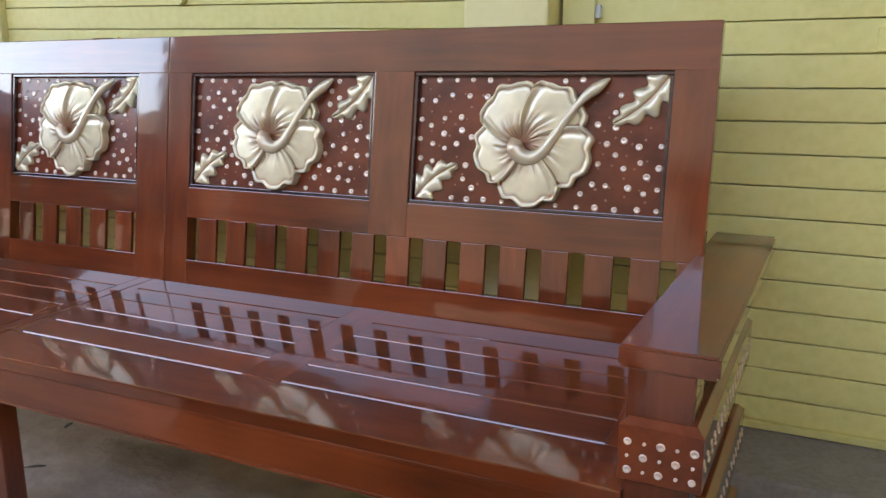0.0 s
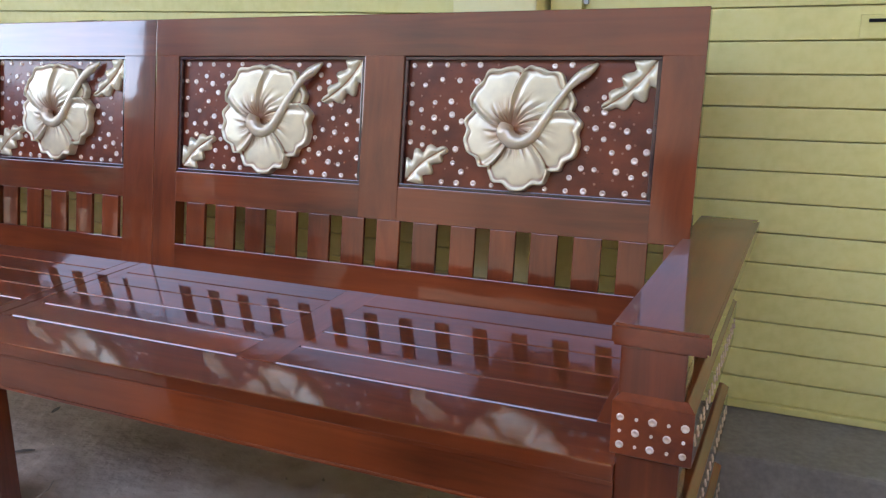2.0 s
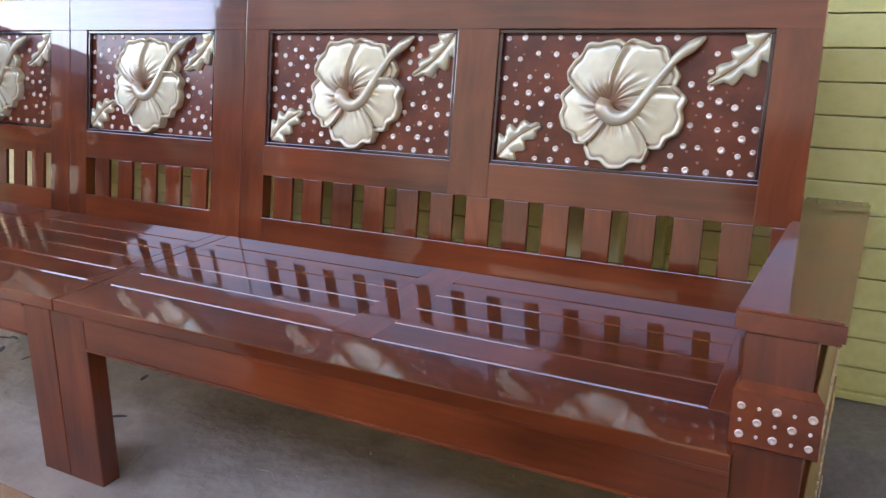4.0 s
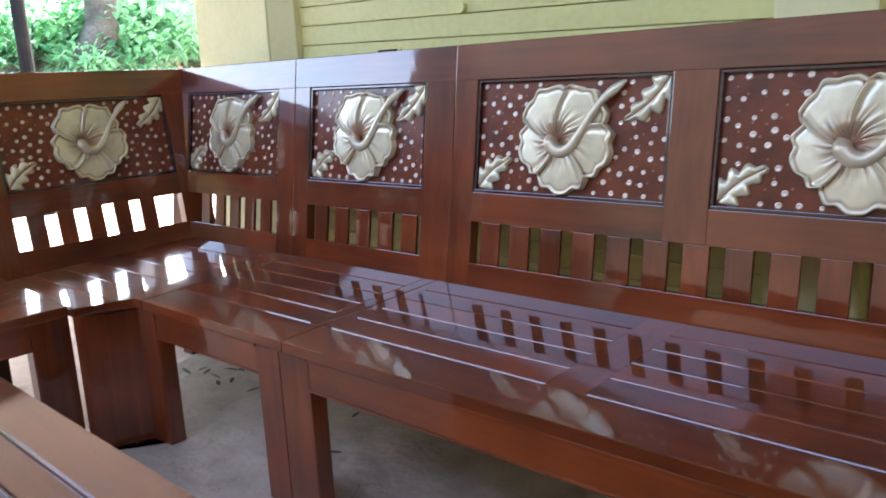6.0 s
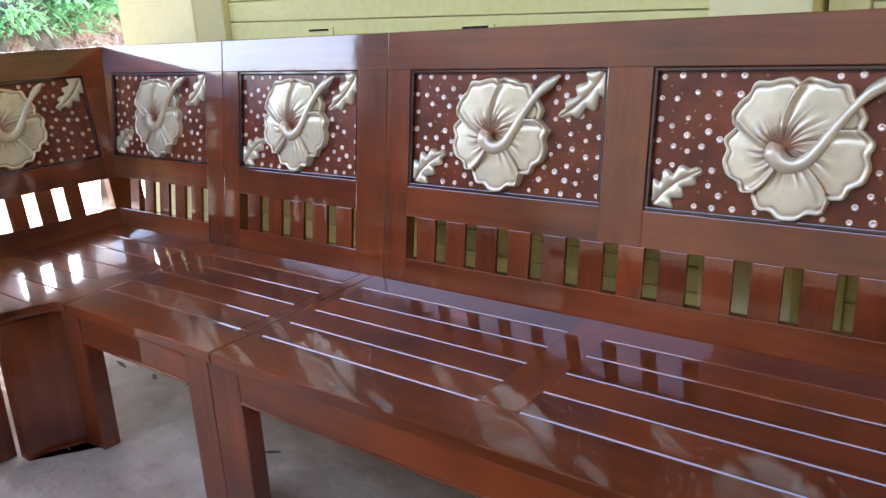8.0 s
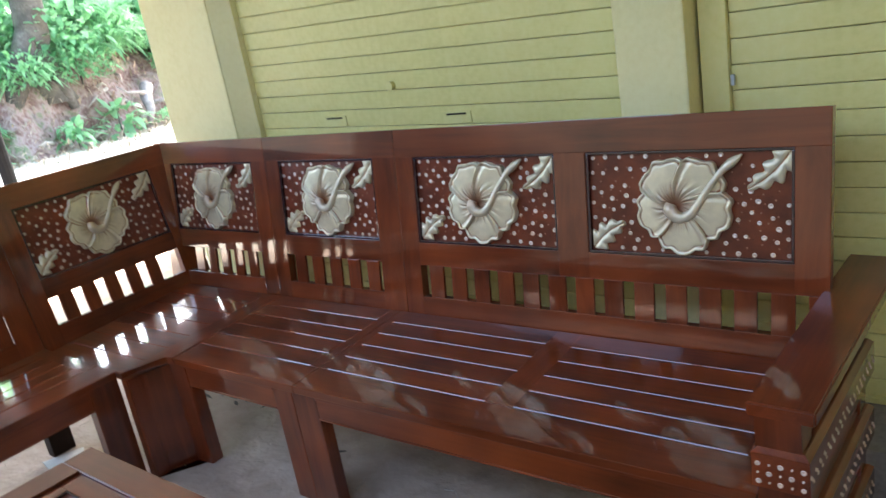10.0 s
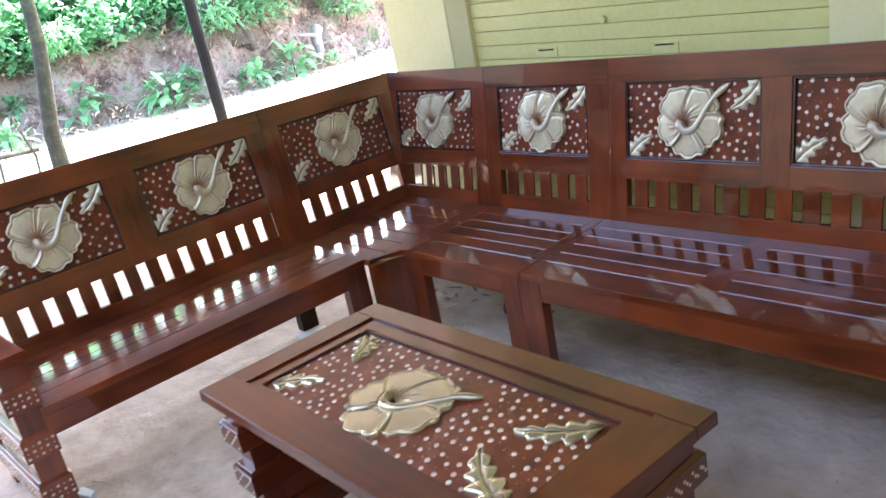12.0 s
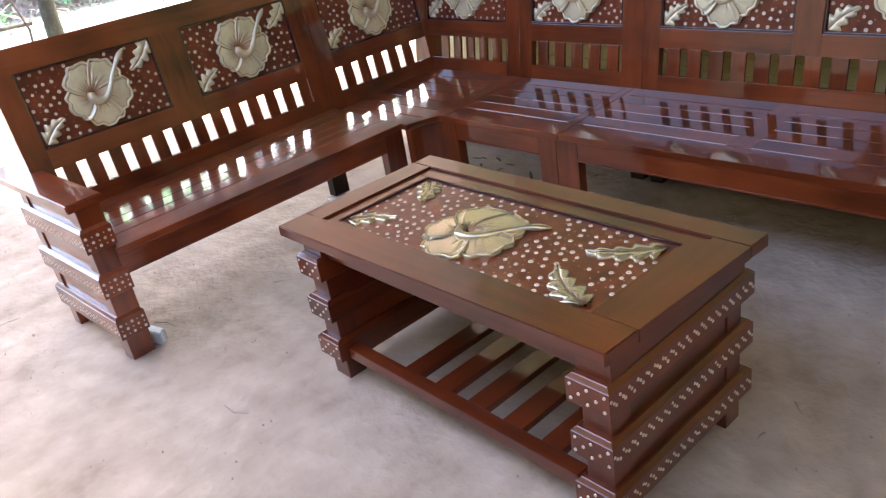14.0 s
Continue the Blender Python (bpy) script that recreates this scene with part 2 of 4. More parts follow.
DEEP_GREEN = leaf_green("deep_leaves", (0.10, 0.27, 0.12), (0.27, 0.52, 0.28))


# ---- mesh helpers ----
def finish(bm, name, mat, smooth=False):
    me = bpy.data.meshes.new(name)
    bmesh.ops.recalc_face_normals(bm, faces=bm.faces)
    for f in bm.faces:
        f.smooth = smooth
    bm.to_mesh(me)
    bm.free()
    me.materials.append(mat)
    return me


def part(name, bm, mat, parent, label="", smooth=False, at=None):
    """One mesh object under a thing or under a part."""
    ob = new(name, finish(bm, name, mat, smooth))
    ob.parent = parent
    if at is not None:
        ob.matrix_basis = at
    return tagged(ob, label)


def thing(name, label, category, group="", at=None):
    ob = new(name)
    ob.empty_display_size = 0.1
    if at is not None:
        ob.matrix_basis = at
    return tagged(ob, label, category, group)


def setting(name, bm, mat, label, category, smooth=False):
    return tagged(new(name, finish(bm, name, mat, smooth)), label, category, kind="structure")


def box(x0, x1, y0, y1, z0, z1, r=0.002, m=None):
    """A block with rounded edges."""
    bm = bmesh.new()
    bmesh.ops.create_cube(bm, size=1.0)
    for v in bm.verts:
        v.co = Vector(((x0 + x1) / 2 + v.co.x * (x1 - x0), (y0 + y1) / 2 + v.co.y * (y1 - y0), (z0 + z1) / 2 + v.co.z * (z1 - z0)))
    if r:
        bmesh.ops.bevel(bm, geom=list(bm.edges), offset=r, segments=2, affect="EDGES", profile=0.6)
    if m is not None:
        bm.transform(m)
    return bm


def prism(points, z0, z1, r=0.002, m=None):
    """An upright block over a plan outline."""
    bm = bmesh.new()
    low = [bm.verts.new((x, y, z0)) for x, y in points]
    top = [bm.verts.new((x, y, z1)) for x, y in points]
    bm.faces.new(low[::-1]), bm.faces.new(top)
    for i in range(len(points)):
        j = (i + 1) % len(points)
        bm.faces.new((low[i], low[j], top[j], top[i]))
    if r:
        bmesh.ops.bevel(bm, geom=list(bm.edges), offset=r, segments=2, affect="EDGES")
    if m is not None:
        bm.transform(m)
    return bm


def tube(path, radii, sides=10, squash=1.0):
    """A swept round bar with closed ends; squash flattens it along z."""
    bm = bmesh.new()
    rings = []
    for i, p in enumerate(path):
        p = Vector(p)
        d = Vector(path[min(i + 1, len(path) - 1)]) - Vector(path[max(i - 1, 0)])
        d.normalize()
        side = d.cross(Vector((0, 0, 1)))
        if side.length < 0.05:
            side = d.cross(Vector((0, 1, 0)))
        side.normalize()
        up = side.cross(d)
        rings.append([bm.verts.new(p + (side * math.cos(a) + up * math.sin(a) * squash) * radii[i]) for a in (2 * math.pi * k / sides for k in range(sides))])
    for a, b in zip(rings, rings[1:]):
        for k in range(sides):
            bm.faces.new((a[k], a[(k + 1) % sides], b[(k + 1) % sides], b[k]))
    bm.faces.new(rings[0][::-1]), bm.faces.new(rings[-1])
    return bm


# ---- carving ----
def smoothstep(a, b, x):
    t = min(1.0, max(0.0, (x - a) / (b - a)))
    return t * t * (3 - 2 * t)


def flower_mesh(name, mat, radius, depth):
    """A five-petalled hibiscus in relief, face up (+z), its heart near the origin."""
    bm = bmesh.new()
    rings, around = 40, 260
    heart = Vector((-0.15, -0.03)) * radius
    rows = []
    for i in range(rings + 2):
        rho = min(1.0, 0.03 + 0.97 * i / (rings - 1)) if i < rings else 1.0
        row = []
        for k in range(around):
            petal, step = divmod(k, around // 5)
            f = step / (around // 5 - 1)
            th = 2 * math.pi / 5 * (petal + f * 0.996) + radians(18) + 0.42 * (1 - rho)
            lobe = abs(math.sin(math.pi * f)) ** 0.6
            rim = 0.83 + 0.14 * lobe + (0.030 * math.cos(2 * math.pi * (2.6 * f - 0.3 + 0.13 * math.sin(petal * 2.1))) + 0.012 * math.sin(9 * math.pi * f + petal)) * smoothstep(0, 0.15, f) * smoothstep(0, 0.12, 1 - f) + 0.025 * math.sin(petal * 2.4)
            out = rim * radius
            centre = heart * (1 - rho)
            x, y = centre.x + math.cos(th) * out * rho, centre.y + math.sin(th) * out * rho
            if i >= rings:
                z = 0.0 if i == rings else -0.006
            else:
                bowl = 0.42 + 0.5 * smoothstep(0.06, 0.36, rho) - 0.10 * smoothstep(0.5, 0.95, rho) + 0.03 * math.sin(7 * rho + 2 * petal) * math.sin(4 * f + petal)
                lip = 0.13 * math.exp(-((rho - 0.97) / 0.02) ** 2) - 0.08 * math.exp(-((rho - 0.915) / 0.022) ** 2)
                over = 0.36 * (f - 0.45) * smoothstep(0.15, 0.65, rho)
                edge = 0.2 * math.exp(-((0.97 - f) / 0.06) ** 2) * smoothstep(0.25, 0.6, rho) - 0.11 * math.exp(-((0.84 - f) / 0.06) ** 2) * smoothstep(0.25, 0.6, rho)
                veins = (0.10 * (abs(math.sin(math.pi * (3.5 * f + 0.25 * math.sin(petal * 3.0 + rho * 3)))) ** 0.5 - 0.7) + 0.03 * math.sin(34 * f + 5 * rho)) * smoothstep(0.1, 0.25, rho) * (1 - smoothstep(0.34, 0.72 + 0.1 * math.sin(petal * 5), rho))
                z = depth * max(0.12, bowl + lip + over + edge + veins)
            row.append(bm.verts.new((x, y, z)))
        rows.append(row)
    for a, b in zip(rows, rows[1:]):
        for k in range(around):
            j = (k + 1) % around
            bm.faces.new((a[k], a[j], b[j], b[k]))
    bm.faces.new(rows[0])
    bm.transform(Matrix.Translation((-heart.x, -heart.y, 0)))
    return finish(bm, name, mat, True)


def pistil_mesh(name, mat, radius, depth):
    """The flower's curled column with a bud at its tip, from the heart up to one side."""
    way = [(-0.06, 0.05), (-0.08, -0.07), (0.03, -0.19), (0.2, -0.21), (0.36, -0.12), (0.5, 0.07), (0.68, 0.35), (0.86, 0.6), (0.98, 0.74), (1.1, 0.84), (1.21, 0.93), (1.3, 1.0)]
    high = [0.75, 0.9, 1.0, 1.05, 1.1, 1.12, 1.1, 1.05, 0.9, 0.75, 0.6, 0.4]
    thick = [0.11, 0.145, 0.13, 0.105, 0.088, 0.076, 0.064, 0.056, 0.078, 0.092, 0.06, 0.006]
    fine, radii = [], []
    for i in range(len(way) - 1):
        for s in range(4):
            t = s / 4
            p = [way[max(i - 1, 0)], way[i], way[i + 1], way[min(i + 2, len(way) - 1)]]
            c = [0.5 * (2 * p[1][q] + (p[2][q] - p[0][q]) * t + (2 * p[0][q] - 5 * p[1][q] + 4 * p[2][q] - p[3][q]) * t * t + (3 * p[1][q] - p[0][q] - 3 * p[2][q] + p[3][q]) * t ** 3) for q in (0, 1)]
            fine.append((c[0] * radius, c[1] * radius, depth * (high[i] + (high[i + 1] - high[i]) * t)))
            radii.append(radius * (thick[i] + (thick[i + 1] - thick[i]) * t))
    return finish(tube(fine, radii, 12, 0.8), name, mat, True)


def leaf_mesh(name, mat, length, width, depth, lobes=3):
    """A lobed leaf in relief along +x from its base at the origin, face up: two swelling halves with a groove between."""
    bm = bmesh.new()
    nt, ns = 60, 9
    rows = []
    for i in range(nt + 1):
        t = i / nt
        q = (t * (lobes + 0.3) + 0.25) % 1.0
        cut = smoothstep(0.0, 0.72, q) * (1 - smoothstep(0.8, 1.0, q))
        env = min(1.0, 0.55 + 2.0 * t) * (1 - t) ** 0.45
        bend = 0.07 * length * math.sin(math.pi * t)
        row = []
        for k in range(-ns, ns + 1):
            s = k / ns
            w = width * max(0.03, env * (0.54 + 0.46 * cut) * (1.0 if s > 0 else 0.92))
            swell = math.sin(math.pi * min(1.0, abs(s)) ** 0.8) ** 0.8 if abs(s) > 0 else 0.0
            lift = depth * (0.38 + 0.5 * swell * (0.65 + 0.35 * cut) + 0.25 * t * (1 - t))
            row.append(bm.verts.new((t * length + 0.10 * length * abs(s) * (1 - t), bend + s * w, lift)))
        rows.append([bm.verts.new((*row[0].co.xy, -0.004))] + row + [bm.verts.new((*row[-1].co.xy, -0.004))])
    for a, b in zip(rows, rows[1:]):
        for k in range(len(a) - 1):
            bm.faces.new((a[k], a[k + 1], b[k + 1], b[k]))
    bm.faces.new(rows[0]), bm.faces.new(rows[-1][::-1])
    return finish(bm, name, mat, True)


def studs(spots, r=0.0055, h=0.0024, mat=None):
    """Round painted dimples: low rings with a sunk middle, all of one board in one mesh."""
    verts, faces = [], []
    n = 9
    for x, y, s in spots:
        base = len(verts)
        for rr, z in ((1.0, 0.0), (0.84, h), (0.5, h * 0.45)):
            verts += [(x + math.cos(2 * math.pi * k / n) * r * s * rr, y + math.sin(2 * math.pi * k / n) * r * s * rr, z) for k in range(n)]
        verts.append((x, y, h * 0.2))
        for ring in (0, 1):
            faces += [(base + ring * n + k, base + ring * n + (k + 1) % n, base + (ring + 1) * n + (k + 1) % n, base + (ring + 1) * n + k) for k in range(n)]
        faces += [(base + 2 * n + k, base + 2 * n + (k + 1) % n, base + 3 * n) for k in range(n)]
    me = bpy.data.meshes.new("studs")
    me.from_pydata(verts, [], faces)
    for p in me.polygons:
        p.use_smooth = True
    me.materials.append(mat or STUD)
    return me


R = 0.136
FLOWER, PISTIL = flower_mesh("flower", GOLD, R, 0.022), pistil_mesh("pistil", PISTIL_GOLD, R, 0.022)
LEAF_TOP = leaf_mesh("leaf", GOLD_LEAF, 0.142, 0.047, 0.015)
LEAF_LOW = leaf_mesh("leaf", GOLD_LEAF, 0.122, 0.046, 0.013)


def sub(name, mesh, parent, m, label=""):
    ob = new(name, mesh)
    ob.parent, ob.matrix_basis = parent, m
    return tagged(ob, label)


def spread(w, h, seed, gap, blocked):
    """Spots over a board: a row along each edge, the rest scattered with room between them."""
    rng = random.Random(seed)
    spots = []
    margin = 0.017
    nx, ny = round(w / 0.043), round(h / 0.046)
    for i in range(nx + 1):
        for y in (margin, h - margin):
            spots.append((margin + (w - 2 * margin) * i / nx + rng.uniform(-0.004, 0.004), y + rng.uniform(-0.002, 0.002)))
    for j in range(1, ny):
        for x in (margin, w - margin):
            spots.append((x + rng.uniform(-0.002, 0.002), margin + (h - 2 * margin) * j / ny))
    tries = 0
    while tries < 1500:
        tries += 1
        p = (rng.uniform(0.02, w - 0.02), rng.uniform(0.02, h - 0.02))
        if all((p[0] - q[0]) ** 2 + (p[1] - q[1]) ** 2 > gap * gap for q in spots):
            spots.append(p)
    return [(x, y, rng.uniform(0.85, 1.15)) for x, y in spots if not blocked(x, y)]


def carved_panel(parent, a, b, s0, s1, m, seed, place=None):
    """A carved board of a backrest between a and b along the bench and s0 and s1 up the slope."""
    w, h = b - a, s1 - s0
    recess = 0.016
    board = part("carved_panel", box(a - 0.012, b + 0.012, recess, recess + 0.014, s0 - 0.012, s1 + 0.012, 0.0, m), PANEL, parent, "carved dark panel with gold hibiscus and pale dots", at=place)
    face = m @ Matrix.Translation((a, recess, s0)) @ Matrix.Rotation(math.pi / 2, 4, "X")
    cx, cy = w * 0.5, h * 0.5
    heart = (cx - 0.15 * R, cy - 0.03 * R)
    at = face @ Matrix.Translation((heart[0], heart[1], 0))
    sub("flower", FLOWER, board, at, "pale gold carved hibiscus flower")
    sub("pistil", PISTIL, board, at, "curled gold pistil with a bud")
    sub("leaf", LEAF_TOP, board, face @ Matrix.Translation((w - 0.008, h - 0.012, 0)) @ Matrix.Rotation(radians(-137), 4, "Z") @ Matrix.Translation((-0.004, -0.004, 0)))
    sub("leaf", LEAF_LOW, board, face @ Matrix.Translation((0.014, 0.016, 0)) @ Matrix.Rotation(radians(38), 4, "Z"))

    def blocked(x, y):
        if (x - cx) ** 2 + (y - cy) ** 2 < (R * 1.02) ** 2:
            return True
        if x > w - 0.1 and y > h - 0.105 and (x - w + 0.1) + (y - h + 0.105) > 0.045:
            return True
        if x < 0.095 and y < 0.085 and x - y < 0.05 and y - x < 0.055:
            return True
        d = (x - heart[0] - y + heart[1])
        return 0 < x - heart[0] < 1.35 * R and abs(d - 0.25 * R) < 0.02 and y > heart[1]

    ob = new("studs", studs(spread(w, h, seed, 0.0268, blocked), 0.0066))
    ob.parent, ob.matrix_basis = board, face
    tagged(ob, "pale pink-silver painted dots", kind="stuff")
    pits = new("pits", studs(spread(w, h, seed + 300, 0.024, blocked), 0.0026, 0.001, PIT))
    pits.parent, pits.matrix_basis = board, face
    tagged(pits, "small dull punched marks", kind="stuff")
    for name, q in (("bead", (a, b, s1 - 0.008, s1)), ("bead", (a, b, s0, s0 + 0.008)), ("bead", (a, a + 0.008, s0 + 0.008, s1 - 0.008)), ("bead", (b - 0.008, b, s0 + 0.008, s1 - 0.008))):
        part(name, box(q[0], q[1], 0.004, 0.0158, q[2], q[3], 0.0015, m), BEAD, board)
    return board


# ---- seating ----
LEAN_BACK = math.atan(0.145)
S0, S1, S_TOP = 0.267, 0.557, 0.650
SLOT0, SLOT1 = 0.079, 0.189


def backrest(parent, u0, u1, v, panels, gaps, seed, at=None, notch=0.0):
    """A leaning back from u0 to u1: stiles, rails, slats with gaps between them and carved boards. notch: how far the row of gaps runs into the last stile."""
    m = Matrix.Translation((0, v, 0.40)) @ Matrix.Rotation(-LEAN_BACK, 4, "X")
    t = 0.036
    part("top_rail", box(u0, u1, 0, t, S1, S_TOP, 0.002, m), WOOD_X, parent, at=at)
    edges = [u0] + [x for p in panels for x in p] + [u1]
    for a, b in zip(edges[::2], edges[1::2]):
        outer = a == u0 or b == u1
        if notch and b == u1:
            part("stile", box(a + 0.0003, b - 0.0003, 0.0006, t - 0.0006, SLOT1 + 0.0003, S1 + 0.012, 0.002, m), WOOD_Z, parent, at=at)
            part("stile", box(a + notch, b - 0.0003, 0.0006, t - 0.0006, -0.03, SLOT1, 0.001, m), WOOD_Z, parent, at=at)
            continue
        part("stile", box(a + 0.0003, b - 0.0003, 0.0006, t - 0.0006, -0.03 if outer else S0 - 0.078, S1 + 0.012, 0.002, m), WOOD_Z, parent, at=at)
    inner0, inner1 = panels[0][0], panels[-1][1]
    for a, b in panels:
        part("middle_rail", box(a - 0.008, b + 0.008, 0.0012, t - 0.0012, SLOT1, S0, 0.0015, m), WOOD_X, parent, at=at)
    part("lower_rail", box(inner0 - 0.008, inner1 + 0.008 + notch, 0.0012, t - 0.0012, -0.03, SLOT0, 0.0015, m), WOOD_X, parent, at=at)
    g0, pitch, wide, count = gaps
    for i in range(count - 1):
        a = g0 + i * pitch + wide
        part("slat", box(a, a + pitch - wide, 0.003, 0.013, SLOT0, SLOT1, 0.0012, m), WOOD_Z, parent, at=at)
    for i, (a, b) in enumerate(panels):
        carved_panel(parent, a, b, S0, S1, m, seed + i, at)


def slope(bm):
    """Seat boards rise slightly to the back."""
    for v in bm.verts:
        v.co.z += 0.036 * v.co.y
    return bm


def band_studs(parent, along, height, m, seed, small=True):
    """Dots on a band: slanting threes along a side; on a short end staggered rows with small ones between."""
    rng = random.Random(seed)
    spots = []
    if along > 0.2:
        n = round(along / 0.031)
        for i in range(n):
            x = along * (i + 0.5) / n
            for d, f in ((-0.0085, 0.58), (0.0, 0.46), (0.0085, 0.34)):
                spots.append((x + d + rng.uniform(-0.001, 0.001), height * (f + rng.uniform(-0.03, 0.03)), rng.uniform(0.68, 0.86)))
    else:
        n = 4
        for i in range(n + 1):
            x = 0.012 + (along - 0.024) * i / n
            for j, f in enumerate((0.2, 0.45, 0.7)):
                big = (i + j) % 2 == 0
                if big or small:
                    size = (0.95 if small else 0.72) if big else 0.42
                    spots.append((x + rng.uniform(-0.001, 0.001), height * f, size * rng.uniform(0.92, 1.08)))
    ob = new("studs", studs(spots, 0.0058, 0.0014 if along > 0.2 else 0.0026))
    ob.parent, ob.matrix_basis = parent, m
    return tagged(ob, kind="stuff")


def moulded(x0, x1, y0, y1, z0, z1):
    """A band whose upper edges slope back to the boards behind it."""
    bm = bmesh.new()
    rings = []
    for inset, z in ((0.002, z0), (0.0, z0 + 0.002), (0.0, z1 - 0.011), (0.002, z1 - 0.0095), (0.010, z1 - 0.001), (0.012, z1)):
        rings.append([bm.verts.new(p) for p in ((x0 + inset, y0 + inset, z), (x1 - inset, y0 + inset, z), (x1 - inset, y1 - inset, z), (x0 + inset, y1 - inset, z))])
    for a, b in zip(rings, rings[1:]):
        for k in range(4):
            bm.faces.new((a[k], a[(k + 1) % 4], b[(k + 1) % 4], b[k]))
    bm.faces.new(rings[0][::-1]), bm.faces.new(rings[-1])
    return bm


def arm(parent, u0, u1, v_back, outer):
    """An armrest on a panelled side: front post, rear leg, side board, three dotted bands and a flat top. outer: +1 or -1, the side away from the seat."""
    splay = Matrix.Translation(((u0 + u1) / 2, 0, 0)) @ Matrix.Rotation(radians(-2.2 * outer), 4, "Z") @ Matrix.Translation((-(u0 + u1) / 2, 0, 0))
    part("armrest", prism([(u0 - 0.002, -0.002), (u1 + 0.004, -0.002), (u1 + 0.004, v_back), (u0 - 0.002, v_back)], 0.572, 0.603, 0.004), WOOD_Y, parent, at=splay)
    c0, c1 = (u0 + 0.01, u1 - 0.024) if outer > 0 else (u0 + 0.024, u1 - 0.01)
    part("front_post", box(c0, c1, 0.006, 0.075, -0.024, 0.572, 0.003), WOOD_Z, parent, at=splay)
    part("rear_leg", box(c0, c1, 0.475, 0.535, -0.024, 0.572, 0.003), WOOD_Z, parent, at=splay)
    part("side_board", box(c0 + 0.006, c1 - 0.006, 0.075, 0.475, 0.07, 0.571, 0.002), WOOD_Y, parent, at=splay)
    b0, b1 = (u0 + 0.005, u1 - 0.008) if outer > 0 else (u0 + 0.008, u1 - 0.005)
    for i, top in enumerate((0.497, 0.322, 0.152)):
        band = part("band", moulded(b0, b1, -0.004, 0.545, top - 0.08, top + 0.009), WOOD_Y, parent, "raised band dotted with pale studs", at=splay)
        band_studs(band, b1 - b0, 0.08, Matrix.Translation((b0, -0.004, top - 0.08)) @ Matrix.Rotation(math.pi / 2, 4, "X"), i)
        if outer > 0:
            side = Matrix.Translation((b1, -0.004, top - 0.08)) @ Matrix.Rotation(math.pi / 2, 4, "Z") @ Matrix.Rotation(math.pi / 2, 4, "X")
        else:
            side = Matrix.Translation((b0, 0.545, top - 0.08)) @ Matrix.Rotation(-math.pi / 2, 4, "Z") @ Matrix.Rotation(math.pi / 2, 4, "X")
        band_studs(band, 0.549, 0.08, side, i + 7)


def grooved(u0, u1, a, b):
    """A seat plank whose front edge is cut back into a groove."""
    shape = [(a + 0.0062, 0.4), (a + 0.0048, 0.3994), (a + 0.0016, 0.3952), (a + 0.0002, 0.391), (a + 0.0002, 0.376), (b - 0.0002, 0.376), (b - 0.0002, 0.3985), (b - 0.0008, 0.3997), (b - 0.002, 0.4)]
    bm = bmesh.new()
    rows = [[bm.verts.new((u, y, z)) for y, z in shape] for u in (u0, u1)]
    for k in range(len(shape)):
        j = (k + 1) % len(shape)
        bm.faces.new((rows[0][k], rows[0][j], rows[1][j], rows[1][k]))
    bm.faces.new(rows[0]), bm.faces.new(rows[1])
    bmesh.ops.recalc_face_normals(bm, faces=bm.faces)
    return bm


def planks(parent, u0, u1, v0, v1, count, mat=WOOD_X):
    step = (v1 - v0) / count
    for i in range(count):
        part("plank", slope(grooved(u0, u1, v0 + i * step, v0 + (i + 1) * step)), mat, parent)


def bench(parent, u0, u1, mid, depth):
    """Seat of a two-place bench from u0 to u1 with a cross board at mid: front board, planks, apron."""
    part("front_board", slope(box(u0, u1, -0.004, 0.114, 0.374, 0.4, 0.003)), WOOD_X, parent)
    part("cross_board", slope(box(mid - 0.043, mid + 0.043, 0.1142, depth, 0.374, 0.4, 0.0005)), WOOD_Y, parent)
    part("end_board", slope(box(u0, u0 + 0.03, 0.1142, depth, 0.374, 0.4, 0.0005)), WOOD_Y, parent)
    part("end_board", slope(box(u1 - 0.05, u1, 0.1142, depth, 0.374, 0.4, 0.0005)), WOOD_Y, parent)
    for a, b in ((u0 + 0.0302, mid - 0.0432), (mid + 0.0432, u1 - 0.0502)):
        planks(parent, a, b, 0.1142, depth, 5)
    part("under_board", box(u0 + 0.01, u1 - 0.01, 0.03, depth - 0.01, 0.362, 0.373, 0.0), WOOD_X, parent)


def apron(parent, u0, u1, v=0.008):
    part("apron", box(u0, u1, v - 0.007, v + 0.02, 0.296, 0.3738, 0.002), WOOD_X, parent)
    part("apron_bead", box(u0, u1, v - 0.010, v - 0.0072, 0.3665, 0.3738, 0.0013), WOOD_X, parent)
    part("apron_bead", box(u0, u1, v - 0.010, v - 0.0072, 0.2975, 0.3035, 0.0013), WOOD_X, parent)


FRONT_R, BACK_V = 0.945, 0.535
# The long bench by the shutters
right_bench = thing("bench", "varnished red-brown wooden bench with carved back beside shutters", "bench", "sofa set", pose(0, FRONT_R, 0))
bench(right_bench, -1.575, -0.222, -0.905, 0.53)
apron(right_bench, -1.491, -0.222)
part("leg", box(-1.594, -1.490, 0.0, 0.045, -0.024, 0.374, 0.003), WOOD_Z, right_bench)
# Rear leg in dark wood, in place of the shade under the bench.
part("leg", box(-1.545, -1.485, 0.575, 0.62, -0.024, 0.374, 0.003), FOOT_WOOD, right_bench)
backrest(right_bench, -1.549, -0.197, BACK_V, [(-1.474, -0.938), (-0.837, -0.279)], (-1.474, 0.0921, 0.034, 14), 11, None, 0.034)
arm(right_bench, -0.234, -0.113, 0.835, 1)

